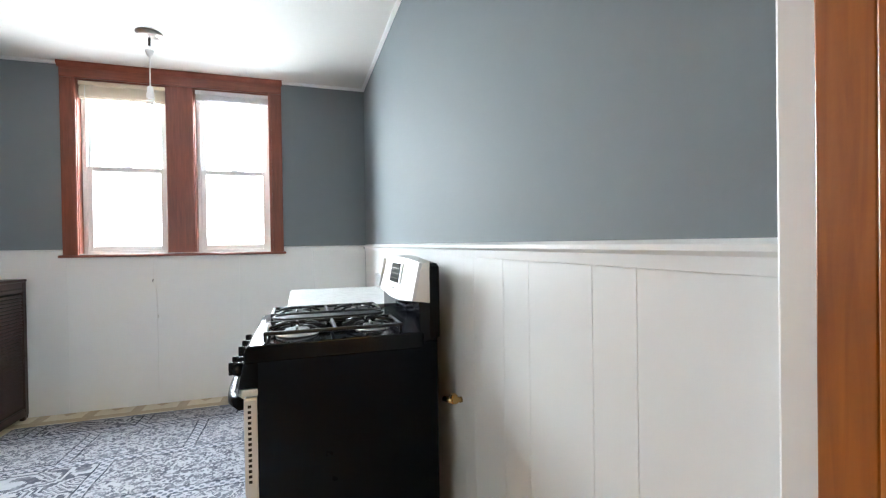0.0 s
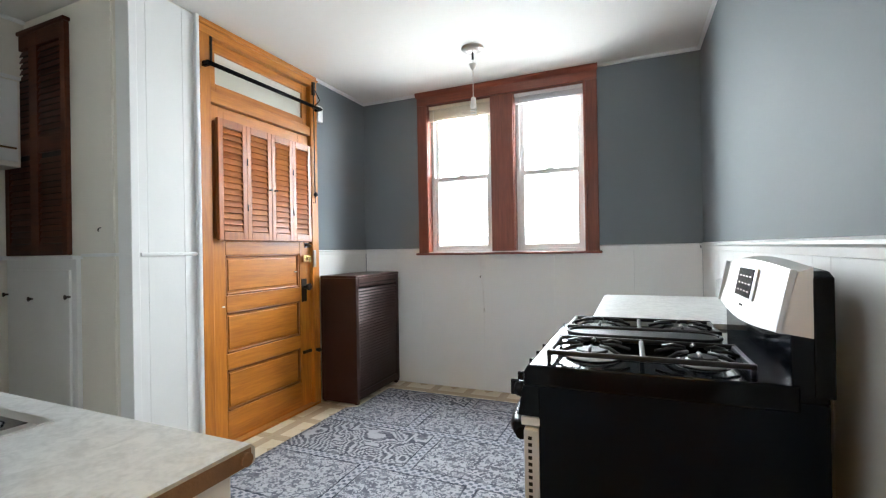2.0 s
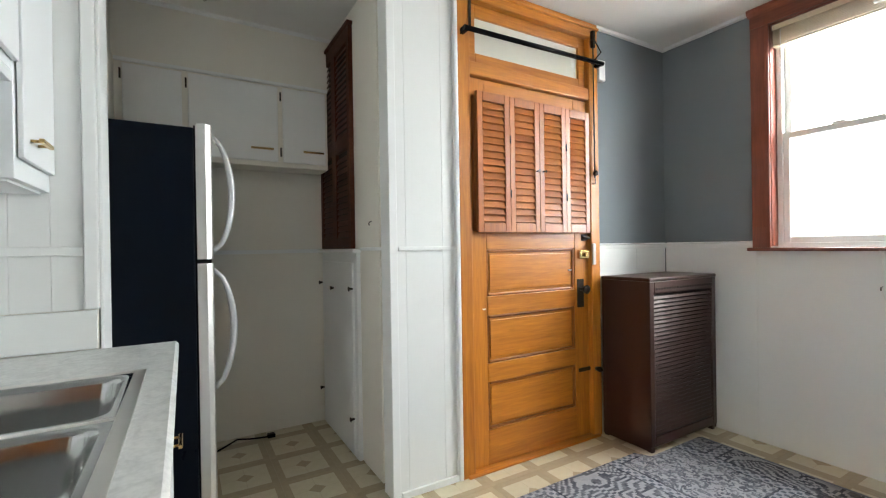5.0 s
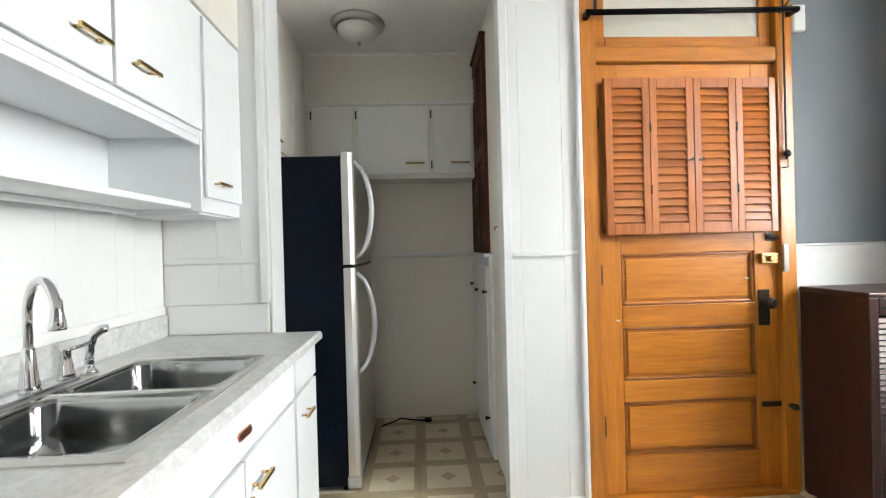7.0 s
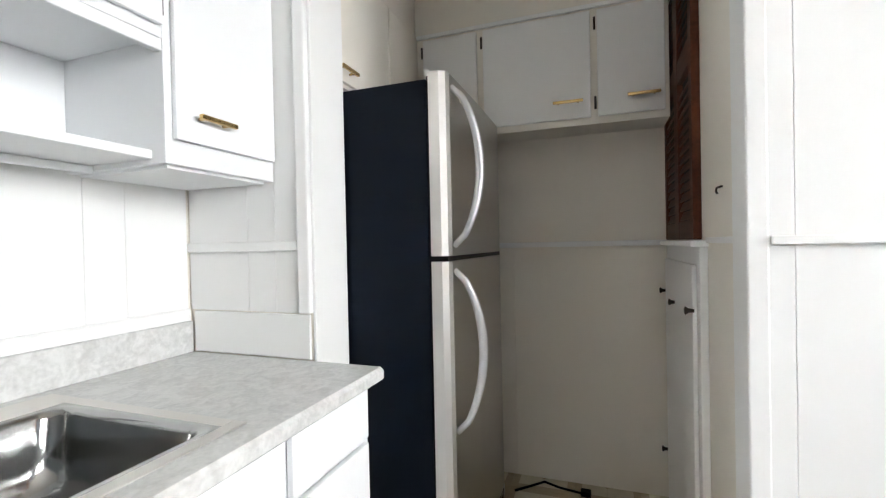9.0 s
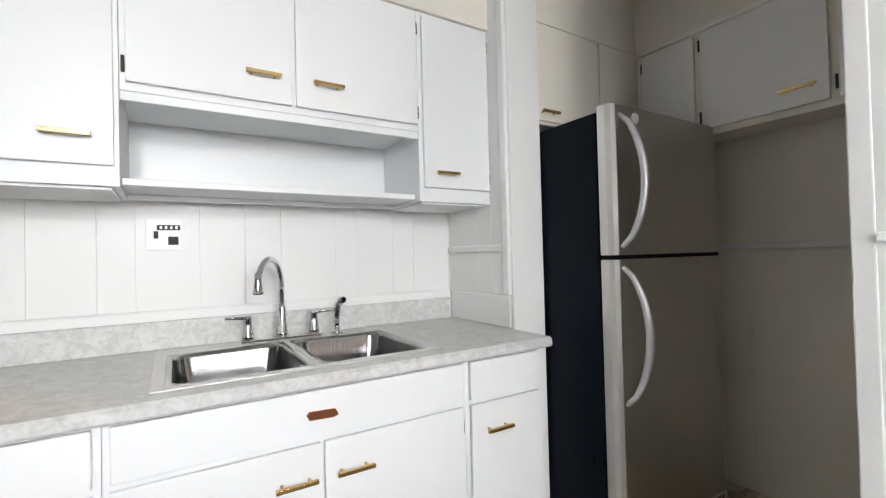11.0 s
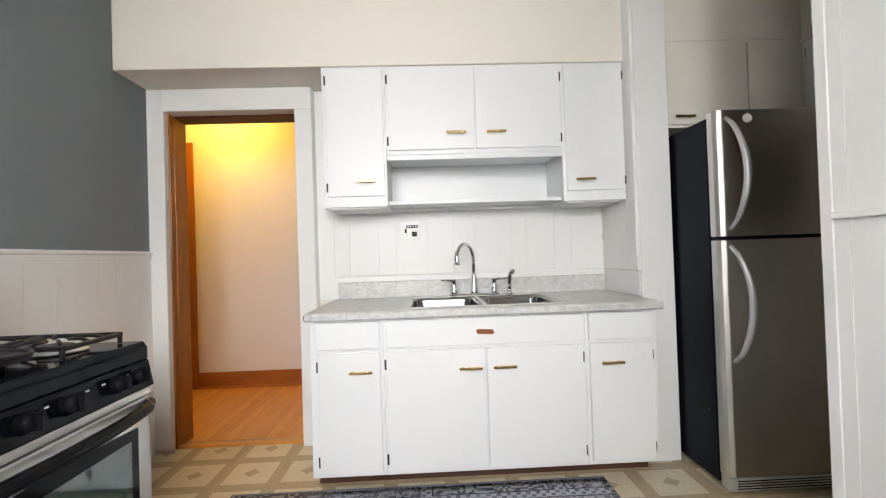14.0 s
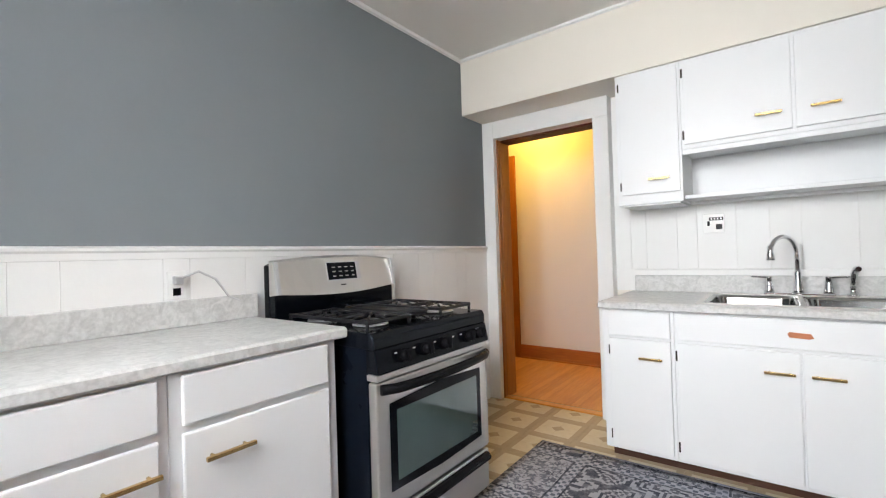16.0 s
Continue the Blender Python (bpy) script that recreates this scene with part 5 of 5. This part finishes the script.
part("cable", tube([(-2.30, 3.235, 0.006), (-2.36, 3.30, 0.006), (-2.40, 3.37, 0.02), (-2.38, 3.45, 0.012), (-2.37, 3.56, 0.006)], 0.006, 8), RUBBER, pc)
part("plug", box(-2.39, -2.345, 3.55, 3.60, 0.001, 0.026, 0.006), RUBBER, pc)

# ---- pendant ----
PX, PY = 0.155, 5.52
pd = thing("pendant_light", (PX, PY, H), "bare spiral bulb hanging on a white cord from a nickel canopy", "pendant light")
part("canopy", turned([(0.082, 0.0), (0.082, -0.007), (0.062, -0.021), (0.014, -0.030)], (PX, PY, H), 28), NICKEL, pd)
part("stem", tube([(PX, PY, H - 0.024), (PX, PY, H - 0.085)], 0.008, 10), BRONZE, pd)
part("wire", tube([(PX, PY, H - 0.08), (PX, PY, H - 0.12)], 0.003, 6), CORD, pd)
part("cup", turned([(0.006, -0.165), (0.016, -0.15), (0.028, -0.122), (0.026, -0.115), (0.006, -0.112)], (PX, PY, H), 18), CORD, pd)
part("cord", tube([(PX, PY, H - 0.16), (PX, PY, H - 0.36)], 0.0045, 8), CORD, pd)
part("socket", turned([(0.008, -0.355), (0.018, -0.365), (0.019, -0.40), (0.023, -0.41), (0.023, -0.435), (0.012, -0.44)], (PX, PY, H), 18), CORD, pd)
hel = []
for k in range(61):
    a = 2 * math.pi * 3 * k / 60
    hel.append((PX + 0.019 * math.cos(a), PY + 0.019 * math.sin(a), H - 0.442 - 0.062 * k / 60))
part("spiral_bulb", tube(hel, 0.0055, 7), SHADEG, pd)

# hall lamp
hl = thing("hall_ceiling_light", (1.75, 1.5, H), "small hall ceiling light with a warm bulb", "ceiling light")
part("canopy", turned([(0.07, 0.0), (0.07, -0.01), (0.03, -0.03), (0.02, -0.05), (0.02, -0.075)], (1.75, 1.5, H), 24), BRASS, hl)

# ---- rug ----
rg = thing("area_rug", (0.0, 4.47, 0), "worn slate and grey patchwork patterned area rug", "rug")
b = bmesh.new()
NXr, NYr = 40, 60
R0, R1, Q0, Q1 = -0.925, 0.965, 2.985, 5.945
grid = []
for j in range(NYr + 1):
    row = []
    for i in range(NXr + 1):
        x, y = R0 + (R1 - R0) * i / NXr, Q0 + (Q1 - Q0) * j / NYr
        if x < -0.80 and y > 5.3:
            x = max(x, -0.845) if y > 5.45 else x
        wob = 0.004 * noise.noise(Vector((x * 2, y * 2, 1)))
        row.append(b.verts.new((x + wob, y + 0.006 * noise.noise(Vector((x * 3, y * 3, 5))), 0.009 + 0.0015 * noise.noise(Vector((x * 4, y * 4, 0))))))
    grid.append(row)
for j in range(NYr):
    for i in range(NXr):
        b.faces.new((grid[j][i], grid[j][i + 1], grid[j + 1][i + 1], grid[j + 1][i])).smooth = True
ext = bmesh.ops.extrude_face_region(b, geom=b.faces[:])
for e in ext["geom"]:
    if isinstance(e, bmesh.types.BMVert):
        e.co.z = 0.0012
part("carpet_sheet", b, RUGM, rg)
for y0, y1 in ((Q0 - 0.012, Q0 + 0.004), (Q1 - 0.004, Q1 + 0.012)):
    part("bound_edge", box(R0 + (0.09 if y0 > 5 else 0), R1, y0, y1, 0.0008, 0.011, 0.003), FRINGE, rg)

# ---- floor pieces ----
tile_mesh = mesh_of("tile", box(-TILE / 2 + 0.0004, TILE / 2 - 0.0004, -TILE / 2 + 0.0004, TILE / 2 - 0.0004, -0.006, 0.0, 0.0006, 1), TILEM)
TX, TY = -2.19, 3.36
for i in range(-1, 13):
    for j in range(-4, 10):
        x, y = TX + i * TILE, TY + j * TILE
        if not (-2.7 < x < 1.8 and 2.25 < y < 6.35):
            continue
        if x < -1.55 and not (2.3 < y < 4.2):
            continue
        if y < 2.40:
            continue
        t_ = new("tile", tile_mesh)
        t_.parent = floor
        t_.location = (x, y, 0.0)
SHIFTS = (0.0, 0.31, 0.57, 0.83, 1.07)
plank_meshes = [mesh_of("plank", box(-0.0278, 0.0278, -a, 1.236 - a, -0.012, 0.0, 0.0004, 1), HALLF) for a in SHIFTS]
for k in range(84):
    j = (k * 3 + k // 7) % len(SHIFTS)
    p_ = new("plank", plank_meshes[j])
    p_.parent = hall_floor
    p_.location = (-1.37 + k * 0.0559, 1.012 + SHIFTS[j], 0.0)
